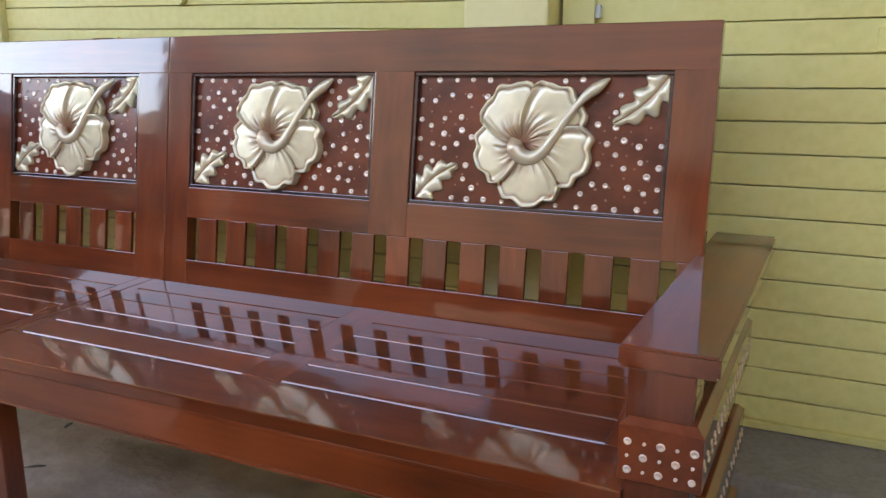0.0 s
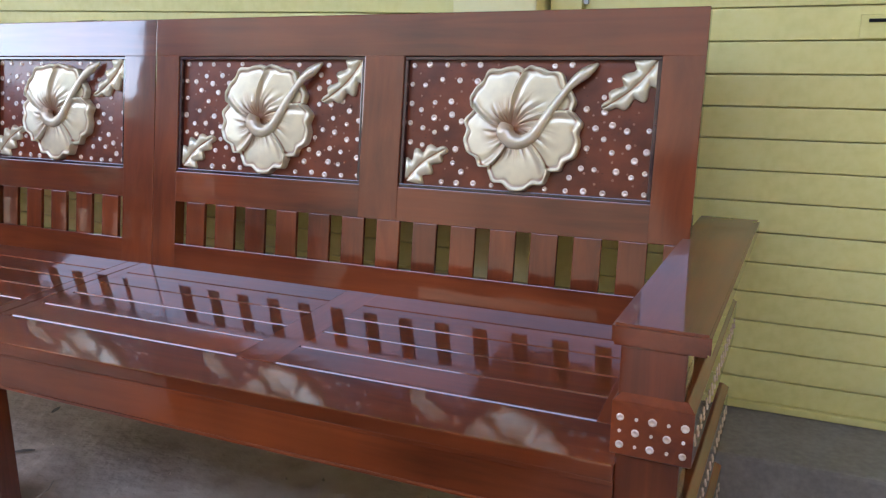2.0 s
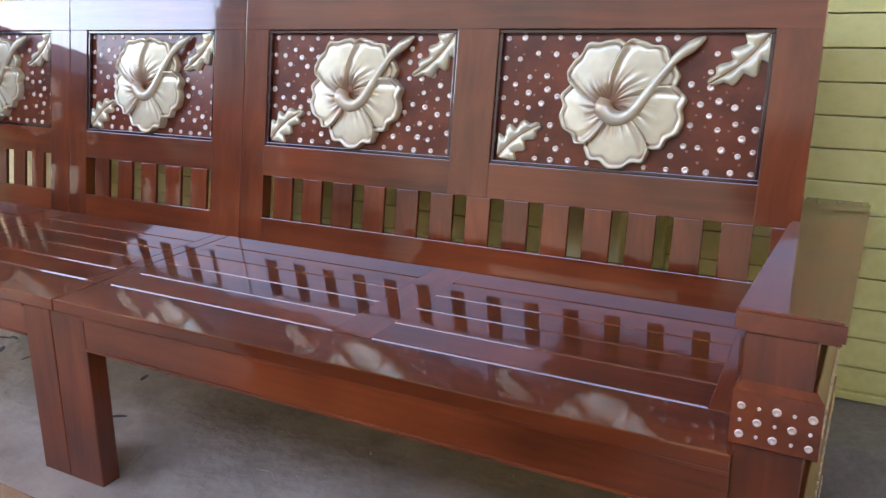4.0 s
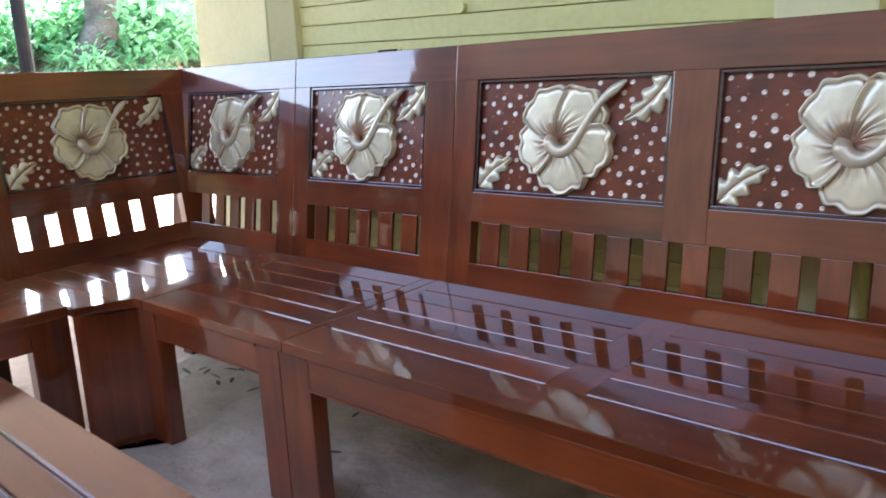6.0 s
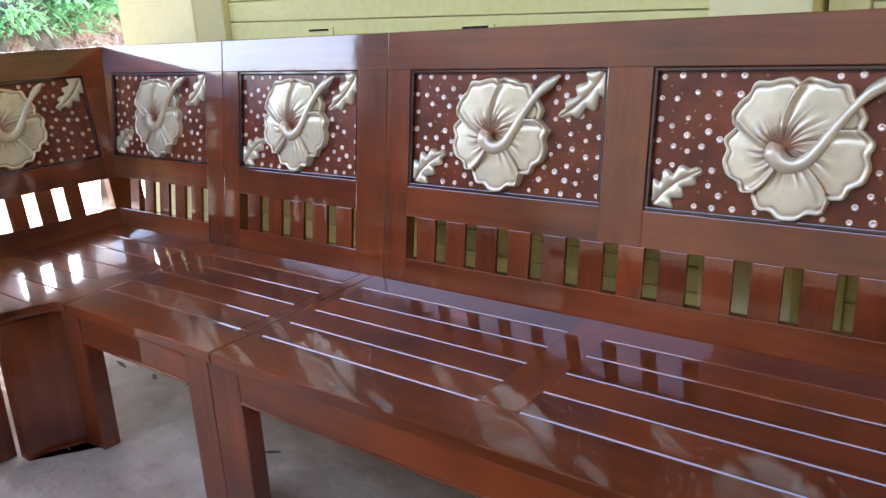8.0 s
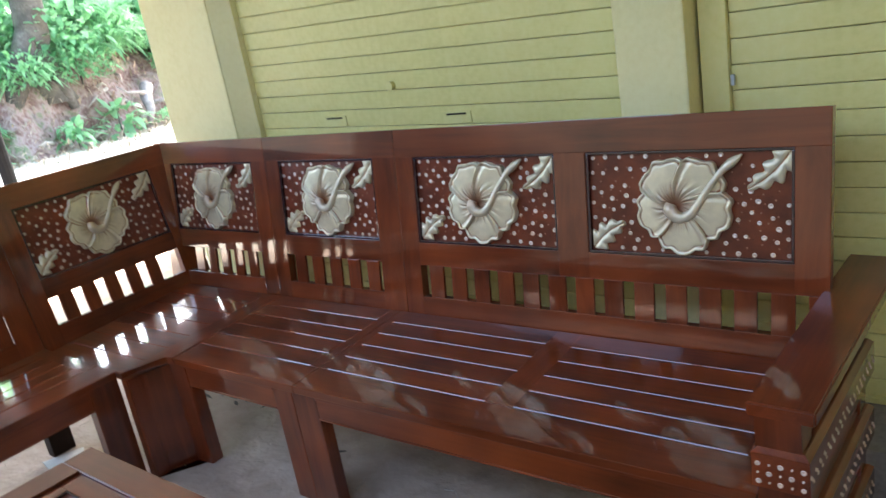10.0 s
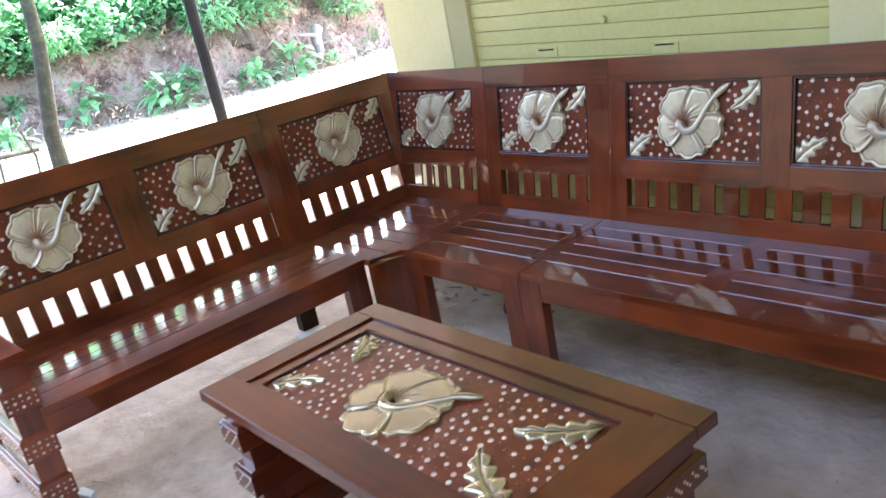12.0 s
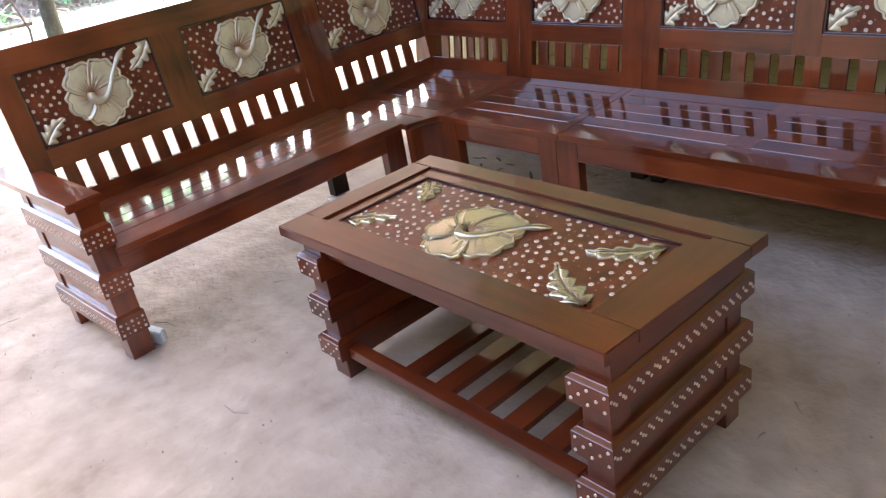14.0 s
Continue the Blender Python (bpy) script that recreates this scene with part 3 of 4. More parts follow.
# The corner seat
corner = thing("corner_bench", "varnished red-brown wooden corner bench with carved backs", "bench", "sofa set", pose(0, FRONT_R, 0))
V_LEFT = 0.797 - FRONT_R
part("front_board", slope(box(-2.199, -1.5775, -0.004, 0.1136, 0.374, 0.4, 0.003)), WOOD_X, corner)
part("turn_board", slope(prism([(-2.318, V_LEFT), (-2.318, -0.118), (-2.24, -0.004), (-2.2003, -0.004), (-2.2003, 0.53), (-2.3, 0.53), (-2.3, V_LEFT)], 0.374, 0.4, 0.0025)), WOOD_Y, corner)
part("end_board", slope(box(-1.62, -1.5775, 0.115, 0.53, 0.374, 0.4, 0.002)), WOOD_Y, corner)
planks(corner, -2.199, -1.621, 0.115, 0.53, 5)
planks(corner, -2.86, -2.3008, V_LEFT, 0.53, 7)
part("under_board", box(-2.85, -1.57, 0.04, 0.52, 0.36, 0.373, 0.0), WOOD_X, corner)
apron(corner, -2.145, -1.682)
part("leg", box(-1.683, -1.5955, 0.0, 0.045, -0.024, 0.374, 0.003), WOOD_Z, corner)
part("corner_leg", prism([(-2.316, V_LEFT), (-2.316, -0.118), (-2.238, 0.0), (-2.146, 0.0), (-2.146, 0.05), (-2.215, 0.05), (-2.276, -0.09), (-2.276, V_LEFT)], -0.024, 0.374, 0.003), WOOD_Z, corner)
# Dark colour here stands in for shade under the seat.
part("leg", box(-1.65, -1.585, 0.575, 0.62, -0.024, 0.374, 0.003), FOOT_WOOD, corner)
part("leg", box(-2.85, -2.79, 0.46, 0.52, -0.024, 0.374, 0.003), WOOD_Z, corner)
backrest(corner, -2.224, -1.5505, BACK_V, [(-2.15, -1.655)], (-2.15, 0.0955, 0.038, 6), 31)
backrest(corner, -2.965, -2.2253, BACK_V, [(-2.862, -2.31)], (-2.80, 0.0905, 0.036, 6), 41)


# The side bench, turned a quarter: its length runs along y
def turned(x_front, y0, twist=0.0):
    return Matrix.Translation((x_front, y0, 0)) @ Matrix.Rotation(math.pi / 2 + radians(twist), 4, "Z")


backrest(corner, 0.797, 1.60, 0.49, [(0.878, 1.478)], (0.878, 0.098, 0.042, 6), 51, Matrix.Translation((0, -FRONT_R, 0)) @ turned(-2.335, 0.0))
left_bench = thing("bench", "varnished red-brown wooden bench with carved back facing the open yard side", "bench", "sofa set", turned(-2.335, 0.0, 0.0))
bench(left_bench, -0.535, 0.795, 0.113, 0.485)
apron(left_bench, -0.535, 0.69)
part("leg", box(0.69, 0.7955, 0.0, 0.045, -0.024, 0.374, 0.003), WOOD_Z, left_bench)
part("leg", box(0.70, 0.79, 0.50, 0.55, -0.016, 0.374, 0.003), FOOT_WOOD, left_bench, "dark rear leg")
backrest(left_bench, -0.575, 0.7955, 0.49, [(-0.49, 0.046), (0.181, 0.706)], (-0.50, 0.0925, 0.04, 14), 61)
arm(left_bench, -0.637, -0.516, 0.76, -1)

# ---- coffee table ----
table = thing("coffee_table", "varnished wooden coffee table with carved hibiscus top and dotted bands", "table", "", pose(-1.077, 0.036, 0, 0, 0, -1.5))
IX, IY = 0.470, 0.185
# Centre of the carved board, and the step in the frame round it
CX, CY, SX, SY = -0.008, 0.004, 0.513, 0.237
LIP = CY - IY - 0.022
# The top is a little out of square, as made by hand
part("top_board", prism([(-0.606, -0.307), (0.579, -0.289), (0.5835, CY - IY), (CX - IX, CY - IY), (CX - IX, LIP), (-0.606, LIP)], 0.478, 0.512, 0.0025), TABLE_WOOD, table)
part("top_board", prism([(-0.604, CY + SY), (0.6015, CY + SY), (0.605, 0.318), (-0.604, 0.318)], 0.478, 0.512, 0.0025), TABLE_WOOD, table)
part("top_board", box(-0.605, CX - SX, LIP, CY + SY, 0.4784, 0.5118, 0.0008), TABLE_WOOD_Y, table)
part("top_board", prism([(CX + IX, CY - IY), (0.5835, CY - IY), (0.6015, CY + SY), (CX + SX, CY + SY), (CX + SX, CY + IY), (CX + IX, CY + IY)], 0.4784, 0.5118, 0.0008), TABLE_WOOD_Y, table)
part("inner_frame", box(CX - SX, CX + SX, CY + IY, CY + SY, 0.479, 0.5045, 0.0022), TABLE_WOOD, table)
part("inner_frame", box(CX - SX, CX - IX, LIP, CY + IY, 0.479, 0.5044, 0.0022), TABLE_WOOD_Y, table)
tpanel = part("carved_panel", box(CX - IX - 0.01, CX + IX + 0.01, CY - IY - 0.01, CY + IY + 0.01, 0.48, 0.497, 0.0), PANEL, table, "carved dark panel with old-gold hibiscus and pale dots")
T = Matrix.Translation((CX, CY, 0.497))
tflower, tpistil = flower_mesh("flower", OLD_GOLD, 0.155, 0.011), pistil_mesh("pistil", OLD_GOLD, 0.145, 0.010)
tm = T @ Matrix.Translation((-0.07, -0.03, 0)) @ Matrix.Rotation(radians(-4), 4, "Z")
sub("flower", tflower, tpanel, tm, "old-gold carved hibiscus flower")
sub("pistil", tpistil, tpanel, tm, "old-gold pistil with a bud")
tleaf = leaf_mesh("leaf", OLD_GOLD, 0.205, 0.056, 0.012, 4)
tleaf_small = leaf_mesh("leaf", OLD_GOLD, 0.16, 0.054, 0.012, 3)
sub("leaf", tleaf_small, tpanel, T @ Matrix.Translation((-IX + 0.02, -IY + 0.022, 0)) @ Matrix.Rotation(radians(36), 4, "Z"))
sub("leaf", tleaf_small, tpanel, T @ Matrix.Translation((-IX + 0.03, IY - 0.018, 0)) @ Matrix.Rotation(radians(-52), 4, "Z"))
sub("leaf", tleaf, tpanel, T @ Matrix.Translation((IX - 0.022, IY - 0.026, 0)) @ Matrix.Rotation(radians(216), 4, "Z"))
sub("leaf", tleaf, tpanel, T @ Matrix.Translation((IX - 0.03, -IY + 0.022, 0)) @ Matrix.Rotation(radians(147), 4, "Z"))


def table_blocked(x, y):
    x, y = x - IX, y - IY
    if (x + 0.047) ** 2 + (y + 0.026) ** 2 < 0.161 ** 2:
        return True
    for bx, by, turn, length in ((-IX + 0.02, -IY + 0.022, 36, 0.16), (-IX + 0.03, IY - 0.018, -52, 0.16), (IX - 0.022, IY - 0.026, 216, 0.205), (IX - 0.03, -IY + 0.022, 147, 0.205), (-0.07, -0.03, 38, 0.24)):
        c, q = math.cos(radians(turn)), math.sin(radians(turn))
        u, v = (x - bx) * c + (y - by) * q, -(x - bx) * q + (y - by) * c
        if -0.03 < u < length + 0.008 and -0.04 < v < 0.052:
            return True
    return False


tst = new("studs", studs(spread(2 * IX, 2 * IY, 5, 0.0255, table_blocked), 0.0064))
tagged(tst, "pale pink-silver painted dots", kind="stuff")
tst.parent, tst.matrix_basis = tpanel, Matrix.Translation((CX - IX, CY - IY, 0.497))
tpits = new("pits", studs(spread(2 * IX, 2 * IY, 305, 0.022, table_blocked), 0.0024, 0.001, PIT))
tagged(tpits, "small dull punched marks", kind="stuff")
tpits.parent, tpits.matrix_basis = tpanel, Matrix.Translation((CX - IX, CY - IY, 0.497))
for q in ((-IX, IX, -IY, -IY + 0.005), (-IX, IX, IY - 0.005, IY), (-IX, -IX + 0.005, -IY + 0.005, IY - 0.005), (IX - 0.005, IX, -IY + 0.005, IY - 0.005)):
    part("bead", box(CX + q[0], CX + q[1], CY + q[2], CY + q[3], 0.4974, 0.5045, 0.0022), BEAD, tpanel)
part("apron", box(-0.5, 0.5, -0.25, -0.225, 0.415, 0.478, 0.002), TABLE_WOOD, table)
part("apron", box(-0.5, 0.5, 0.225, 0.25, 0.415, 0.478, 0.002), TABLE_WOOD, table)
for sx in (-1, 1):
    mid = 0.009 + sx * 0.519
    part("end_board", box(mid - 0.045, mid + 0.045, -0.268, 0.268, 0.4262, 0.478, 0.002), TABLE_WOOD_Y, table)
    part("end_board", box(mid - 0.03, mid + 0.034, -0.2, 0.2, 0.03, 0.426, 0.002), TABLE_WOOD_Y, table)
    for sy in (-1, 1):
        part("leg", box(mid - 0.038, mid + 0.038, *sorted((sy * 0.2002, sy * 0.268)), -0.024, 0.426, 0.003), TABLE_WOOD_Z, table)
    for i, top in enumerate((0.426, 0.281, 0.134)):
        x0, x1 = (0.472, 0.585) if sx > 0 else (-0.567, -0.454)
        band = part("band", moulded(x0, x1, -0.294, 0.294, top - 0.074, top), TABLE_WOOD_Y, table, "raised band dotted with pale studs")
        band_studs(band, x1 - x0, 0.074, Matrix.Translation((x0, -0.294, top - 0.074)) @ Matrix.Rotation(math.pi / 2, 4, "X"), i, False)
        if sx > 0:
            side = Matrix.Translation((x1, -0.294, top - 0.074)) @ Matrix.Rotation(math.pi / 2, 4, "Z") @ Matrix.Rotation(math.pi / 2, 4, "X")
        else:
            side = Matrix.Translation((x0, 0.294, top - 0.074)) @ Matrix.Rotation(-math.pi / 2, 4, "Z") @ Matrix.Rotation(math.pi / 2, 4, "X")
        band_studs(band, 0.588, 0.074, side, i + 3)
for sy in (-1, 1):
    part("shelf_rail", box(-0.452, 0.452, *sorted((sy * 0.218, sy * 0.262)), 0.062, 0.1, 0.003), TABLE_WOOD, table)
for i in range(5):
    x = -0.195 + i * 0.132
    part("shelf_slat", box(x - 0.034, x + 0.034, -0.218, 0.218, 0.072, 0.094, 0.003), TABLE_WOOD_Y, table)

# ---- ground, ledge, walls, ceiling ----
def sheet(xs, ys, height):
    bm = bmesh.new()
    grid = [[bm.verts.new((x, y, height(x, y))) for y in ys] for x in xs]
    for i in range(len(xs) - 1):
        for j in range(len(ys) - 1):
            bm.faces.new((grid[i][j], grid[i + 1][j], grid[i + 1][j + 1], grid[i][j + 1]))
    return bm


def ground_height(x, y):
    near = -3.6 < x < 2.0 and -2.6 < y < 1.9
    return noise.noise(Vector((x * 2.3, y * 2.3, 0))) * 0.006 + noise.noise(Vector((x * 7, y * 7, 3))) * 0.003 - 0.025 if near else noise.noise(Vector((x * 0.5, y * 0.5, 7))) * 0.03 - 0.04


xs = [-400, -120, -60, -40, -30, -25, -20, -17, -14, -12, -10, -9, -8, -7, -6, -5, -4.3] + [-3.8 + i * 0.07 for i in range(78)] + [1.8, 2.4, 4, 8, 15, 40, 120, 400]
ys = [-400, -120, -40, -20, -10, -6, -4] + [-3.0 + i * 0.07 for i in range(70)] + [2.2, 3, 4, 5, 6, 8, 10, 14, 20, 40, 120, 400]
setting("ground", sheet(xs, ys, ground_height), DIRT, "packed grey-brown earth with dust and small ridges", "ground", True)
path_bm = sheet([-60, -30, -20, -16, -14, -13, -12, -11, -10, -9.4, -9.1], [-60, -20, -8, -4, -2, 0, 2, 4, 6, 8, 12, 20, 40, 60], lambda x, y: 0.012 + 0.02 * noise.noise(Vector((x, y, 2))))
for v in path_bm.verts:
    if v.co.x > -9.2:
        v.co.x += 0.9 * noise.noise(Vector((v.co.y * 0.6, 1, 0)))
        v.co.z = -0.06
setting("path", path_bm, SAND, "sunlit pale sandy path beyond the porch", "path", True)
setting("plinth", box(-3.1, 2.1, 1.57, 2.1, -0.05, 0.14, 0.01), CONCRETE, "worn grey concrete ledge under the shutters", "ledge")
setting("wall_pillar_left", box(-3.03, -2.57, 1.73, 2.2, 0.14, 2.9, 0.008), YELLOW_WALL, "pale yellow painted pillar at the corner of the house", "pillar")
setting("wall_pillar_middle", box(-0.79, -0.585, 1.72, 2.2, 0.14, 2.9, 0.008), YELLOW_WALL, "pale yellow painted pillar between shutters", "pillar")
setting("wall_behind", box(-3.0, 2.1, 1.87, 2.2, 0.14, 2.9, 0.0), YELLOW_WALL, "yellow house wall behind the shutters", "wall")
setting("wall_above", box(-2.569, -0.791, 1.76, 1.869, 2.36, 3.08, 0.004), YELLOW_WALL, "yellow wall over the shutter", "wall")
setting("wall_above_right", box(-0.584, 2.1, 1.76, 1.869, 2.36, 3.08, 0.004), YELLOW_WALL, "yellow wall over the shutter", "wall")
# Added wall, out of view: throws warm light onto the side bench.
setting("wall_east", box(2.1, 2.3, -2.197, 2.2, -0.05, 3.09, 0.004), OCHRE, "plain ochre wall out of view, added to bounce warm light", "wall")
EAVE_X = -6.2


def roof_z(x):
    return 3.1 + 0.15 * x if x < 0 else 3.1


bm = bmesh.new()
# The unseen south edge is notched to let sky reach the seat varnish.
outline = [(2.6, -1.15), (2.6, 6.5), (0.0, 6.5), (-1.7, 6.5), (EAVE_X, 6.5), (EAVE_X, -0.45), (-1.7, -0.45), (-1.7, -1.15), (0.0, -1.15)]
under, over = [[bm.verts.new((x, y, roof_z(x) + dz)) for x, y in outline] for dz in (0.0, 0.07)]
for row in (under, over):
    bm.faces.new((row[0], row[1], row[2], row[8])), bm.faces.new((row[8], row[2], row[3], row[6], row[7])), bm.faces.new((row[3], row[4], row[5], row[6]))
for k in range(9):
    bm.faces.new((under[k], under[(k + 1) % 9], over[(k + 1) % 9], over[k]))
setting("ceiling", bm, CEILING, "pale sloping porch roof seen from below", "ceiling")
setting("trim_eave", box(EAVE_X - 0.04, EAVE_X + 0.08, -0.45, 6.5, roof_z(EAVE_X) - 0.1, roof_z(EAVE_X) - 0.002, 0.005), EAVE_GREY, "blue-grey eave beam of the porch roof", "beam")
# Both added out of view to darken what the varnished backs reflect.
setting("wall_south", box(-5.4, 6.0, -2.4, -2.2, -0.1, 2.75, 0.0), SKY_BLOCKER, "unseen dark blocker keeping low sky out of the varnish reflections", "wall")
setting("wall_south_low", box(-22.0, -5.402, -4.8, -4.6, -0.1, 2.3, 0.0), SKY_BLOCKER, "unseen low dark blocker keeping sky out of the varnish reflections", "wall")
setting("trim_door_left", prism([(-2.5695, 1.736), (-2.492, 1.795), (-2.492, 1.868), (-2.5695, 1.868)], 0.14, 2.36, 0.0), YELLOW_WALL, "yellow shutter frame post", "frame")
setting("trim_door_right", box(-0.575, -0.5, 1.80, 1.868, 0.14, 2.36, 0.003), YELLOW, "yellow shutter frame post", "frame")

# ---- yard ----
pole = thing("roof_post", "thin dark steel post standing in the yard", "post", "", pose(-7.3, 2.75, 0))
part("shaft", tube([(0, 0, -0.1), (0, 0, 4.2)], [0.06, 0.055], 12), POLE, pole)


def bank_point(s, k):
    """s runs along the foot of the bank, k from its foot (0) up and back (1)."""
    x, y = -13.6 - 0.33 * abs(s - 6.5) - k * 2.6, s + k * 0.6
    h = 1.5 * smoothstep(0.0, 0.55, k) + 0.8 * max(0, k - 0.5)
    n = noise.noise(Vector((x * 0.9, y * 0.9, 1))) * 0.32 + noise.noise(Vector((x * 2.7, y * 2.7, 5))) * 0.2 + noise.noise(Vector((x * 6, y * 6, 9))) * 0.09
    return Vector((x + n, y, -0.05 + h + n * min(1, k * 4)))


bm = bmesh.new()
grid = [[bm.verts.new(bank_point(-11 + i * 0.15, -0.1 + j * 0.055)) for j in range(46)] for i in range(190)]
for i in range(189):
    for j in range(45):
        bm.faces.new((grid[i][j], grid[i + 1][j], grid[i + 1][j + 1], grid[i][j + 1]))
setting("bank", bm, BANK, "red earth bank with roots and litter", "bank", True)


def leaf_blade(verts, faces, base, way, length, width, droop):
    """A leaf of four quads bent along its length."""
    way = way.normalized()
    side = way.cross(Vector((0, 0, 1)))
    side = side.normalized() if side.length > 0.01 else Vector((1, 0, 0))
    start = len(verts)
    for i in range(5):
        t = i / 4
        c = base + way * length * t + Vector((0, 0, -droop * length * t * t))
        w = width * math.sin(math.pi * min(0.97, 0.12 + 0.85 * t))
        verts += [tuple(c - side * w), tuple(c + side * w)]
    faces += [(start + 2 * i, start + 2 * i + 1, start + 2 * i + 3, start + 2 * i + 2) for i in range(4)]


def foliage(name, seed, count, radius, height, size, slim=0.28):
    rng = random.Random(seed)
    verts, faces = [], []
    for _ in range(count):
        a, r = rng.uniform(0, 6.283), radius * math.sqrt(rng.random())
        z = height * rng.random() ** 0.8 * (1 - 0.45 * (r / radius) ** 2)
        way = Vector((math.cos(a) * rng.uniform(0.3, 1), math.sin(a) * rng.uniform(0.3, 1), rng.uniform(-0.1, 1.1)))
        l = size * rng.uniform(0.6, 1.4)
        leaf_blade(verts, faces, Vector((math.cos(a) * r, math.sin(a) * r, z)), way, l, l * slim, rng.uniform(0.2, 0.9))
    me = bpy.data.meshes.new(name)
    me.from_pydata(verts, [], faces)
    return me


SHRUBS = []
for i in range(4):
    me = foliage("leaves", 20 + i, 850, 0.95, 1.15, 0.19, 0.24) if i % 2 == 0 else foliage("leaves", 20 + i, 760, 0.9, 1.0, 0.34, 0.11)
    me.materials.append(GREEN if i % 2 else DEEP_GREEN)
    SHRUBS.append(me)
STEM = finish(tube([(0, 0, -0.2), (0.03, 0, 0.4), (0, 0.04, 0.8)], [0.03, 0.025, 0.01], 6), "stem", BARK, True)
rng = random.Random(4)
for i in range(88):
    s, k = -9 + 25 * (i % 22) / 21 + rng.uniform(-0.6, 0.6), (0.40, 0.66, 0.95, 1.4)[i // 22] + rng.uniform(-0.1, 0.2)
    p = bank_point(s, k)
    if (abs(p.y - 6.9) < 0.5 and 0.45 < k < 0.9) or (i // 22 > 1 and i % 2):
        continue
    shrub = thing("shrub", "fresh green leafy shrub growing on the bank", "shrub", "shrubs on the bank", Matrix.Translation(p) @ Matrix.Rotation(rng.uniform(0, 6), 4, "Z") @ Matrix.Scale(rng.uniform(0.6, 1.1) + 0.2 * (i // 22), 4))
    sub("leaves", SHRUBS[i % 4], shrub, Matrix.Identity(4))
    sub("stem", STEM, shrub, Matrix.Identity(4))
SMALL = foliage("leaves", 77, 70, 0.28, 0.5, 0.26, 0.2)
SMALL.materials.append(GREEN)
for x, y in ((-14.05, 5.15), (-14.6, 9.3), (-15.0, 0.2), (-13.9, 2.2), (-13.9, 6.9), (-14.4, 5.6), (-14.2, 8.0), (-15.6, 2.9), (-14.9, 3.8)):
    sapling = thing("sapling", "small bright green plant at the foot of the bank", "plant", "plants at the bank", Matrix.Translation((x, y, 0.05 + 0.6 * max(0, -13.7 - 0.33 * abs(y - 6.5) - x))) @ Matrix.Rotation(x * 9, 4, "Z") @ Matrix.Scale(1.0 + 0.4 * math.sin(x * 7), 4))
    sub("leaves", SMALL, sapling, Matrix.Identity(4))
    sub("stem", STEM, sapling, Matrix.Scale(0.45, 4))


def tree(x, y, z, height, girth, lean, seed, label, crown=True, bark=None):
    rng = random.Random(seed)
    t = thing("tree", label, "tree", "", pose(x, y, z))
    path = [(lean[0] * q + rng.uniform(-0.05, 0.05), lean[1] * q + rng.uniform(-0.05, 0.05), -0.2 + height * q) for q in (0, 0.06, 0.18, 0.35, 0.55, 0.75, 1.0)]
    part("trunk", tube(path, [girth * f for f in (1.7, 1.2, 1.0, 0.9, 0.75, 0.6, 0.3)], 14), bark or BARK, t, "", True)
    for i in range(4):
        b = Vector(path[4 + i % 3])
        d = Vector((math.cos(i * 1.7 + seed), math.sin(i * 1.7 + seed), 0.6))
        part("limb", tube([b, b + d * 0.8, b + d * 1.7 + Vector((0, 0, 0.3))], [girth * 0.4, girth * 0.28, girth * 0.1], 8), bark or BARK, t, "", True)
    if crown:
        me = foliage("crown", seed, 1500, 2.3, 3.2, 0.34)
        me.materials.append(DEEP_GREEN if seed % 2 else GREEN)
        sub("crown", me, t, Matrix.Translation((lean[0], lean[1], height - 1.2)))
    return t


tree(-7.9, 1.2, 0.0, 5.0, 0.075, (-0.3, 0.7), 3, "slim dark mossy tree standing in the yard", bark=MOSSY)
big = bank_point(6.85, 0.42)
old_tree = tree(big.x, big.y, big.z - 0.1, 6.5, 0.30, (0.15, 0.45), 8, "old grey-barked tree with spreading roots on the bank")
for way, length, thick in (((0.3, -1.0), 0.95, 0.26), ((1.0, 0.5), 0.5, 0.16)):
    d = Vector((way[0], way[1], 0)).normalized() * length
    part("root", tube([(0, 0, 1.3), d * 0.25 + Vector((0, 0, 0.75)), d * 0.6 + Vector((0, 0, 0.3)), d + Vector((0, 0, -0.35))], [thick * 0.6, thick * 0.95, thick * 0.85, thick * 0.5], 12), BARK, old_tree, "", True)
stump = thing("tree_stump", "bleached dead stump with roots on the earth bank", "stump", "", pose(-14.6, 8.95, 0.55))
rng = random.Random(31)
for way, r in (([(0.32, -0.22, -0.4), (0.22, -0.12, -0.15), (0.05, 0.0, 0.1), (-0.12, 0.14, 0.3)], 0.085), ([(0.05, 0.0, 0.15), (0.15, -0.25, 0.22), (0.2, -0.45, 0.25), (0.25, -0.75, 0.42)], 0.045), ([(0.1, 0.05, -0.05), (0.2, 0.3, -0.02), (0.2, 0.7, 0.08)], 0.04), ([(0.25, -0.1, -0.2), (0.3, -0.4, -0.25), (0.4, -0.6, -0.42)], 0.04)):
    path = [Vector(p) + Vector((rng.uniform(-0.03, 0.03), rng.uniform(-0.03, 0.03), 0)) for p in way]
    part("root", tube(path, [r * (0.7 + 0.35 * q + rng.uniform(-0.1, 0.15)) for q in range(len(path))] if r > 0.08 else [r * (1.2 - 0.3 * q) for q in range(len(path))], 9), DEAD_WOOD, stump, "", True)
for i, (s, k, hgt, g) in enumerate(((4.2, 0.9, 6.0, 0.2), (12.5, 1.2, 7.0, 0.26), (1.5, 1.1, 6.5, 0.22), (-3.0, 1.0, 6.0, 0.2))):
    p = bank_point(s, k)
    tree(p.x, p.y, p.z - 0.1, hgt, g, (0.2, 0.3), 9 + i, "grey-barked tree rooted on top of the bank")

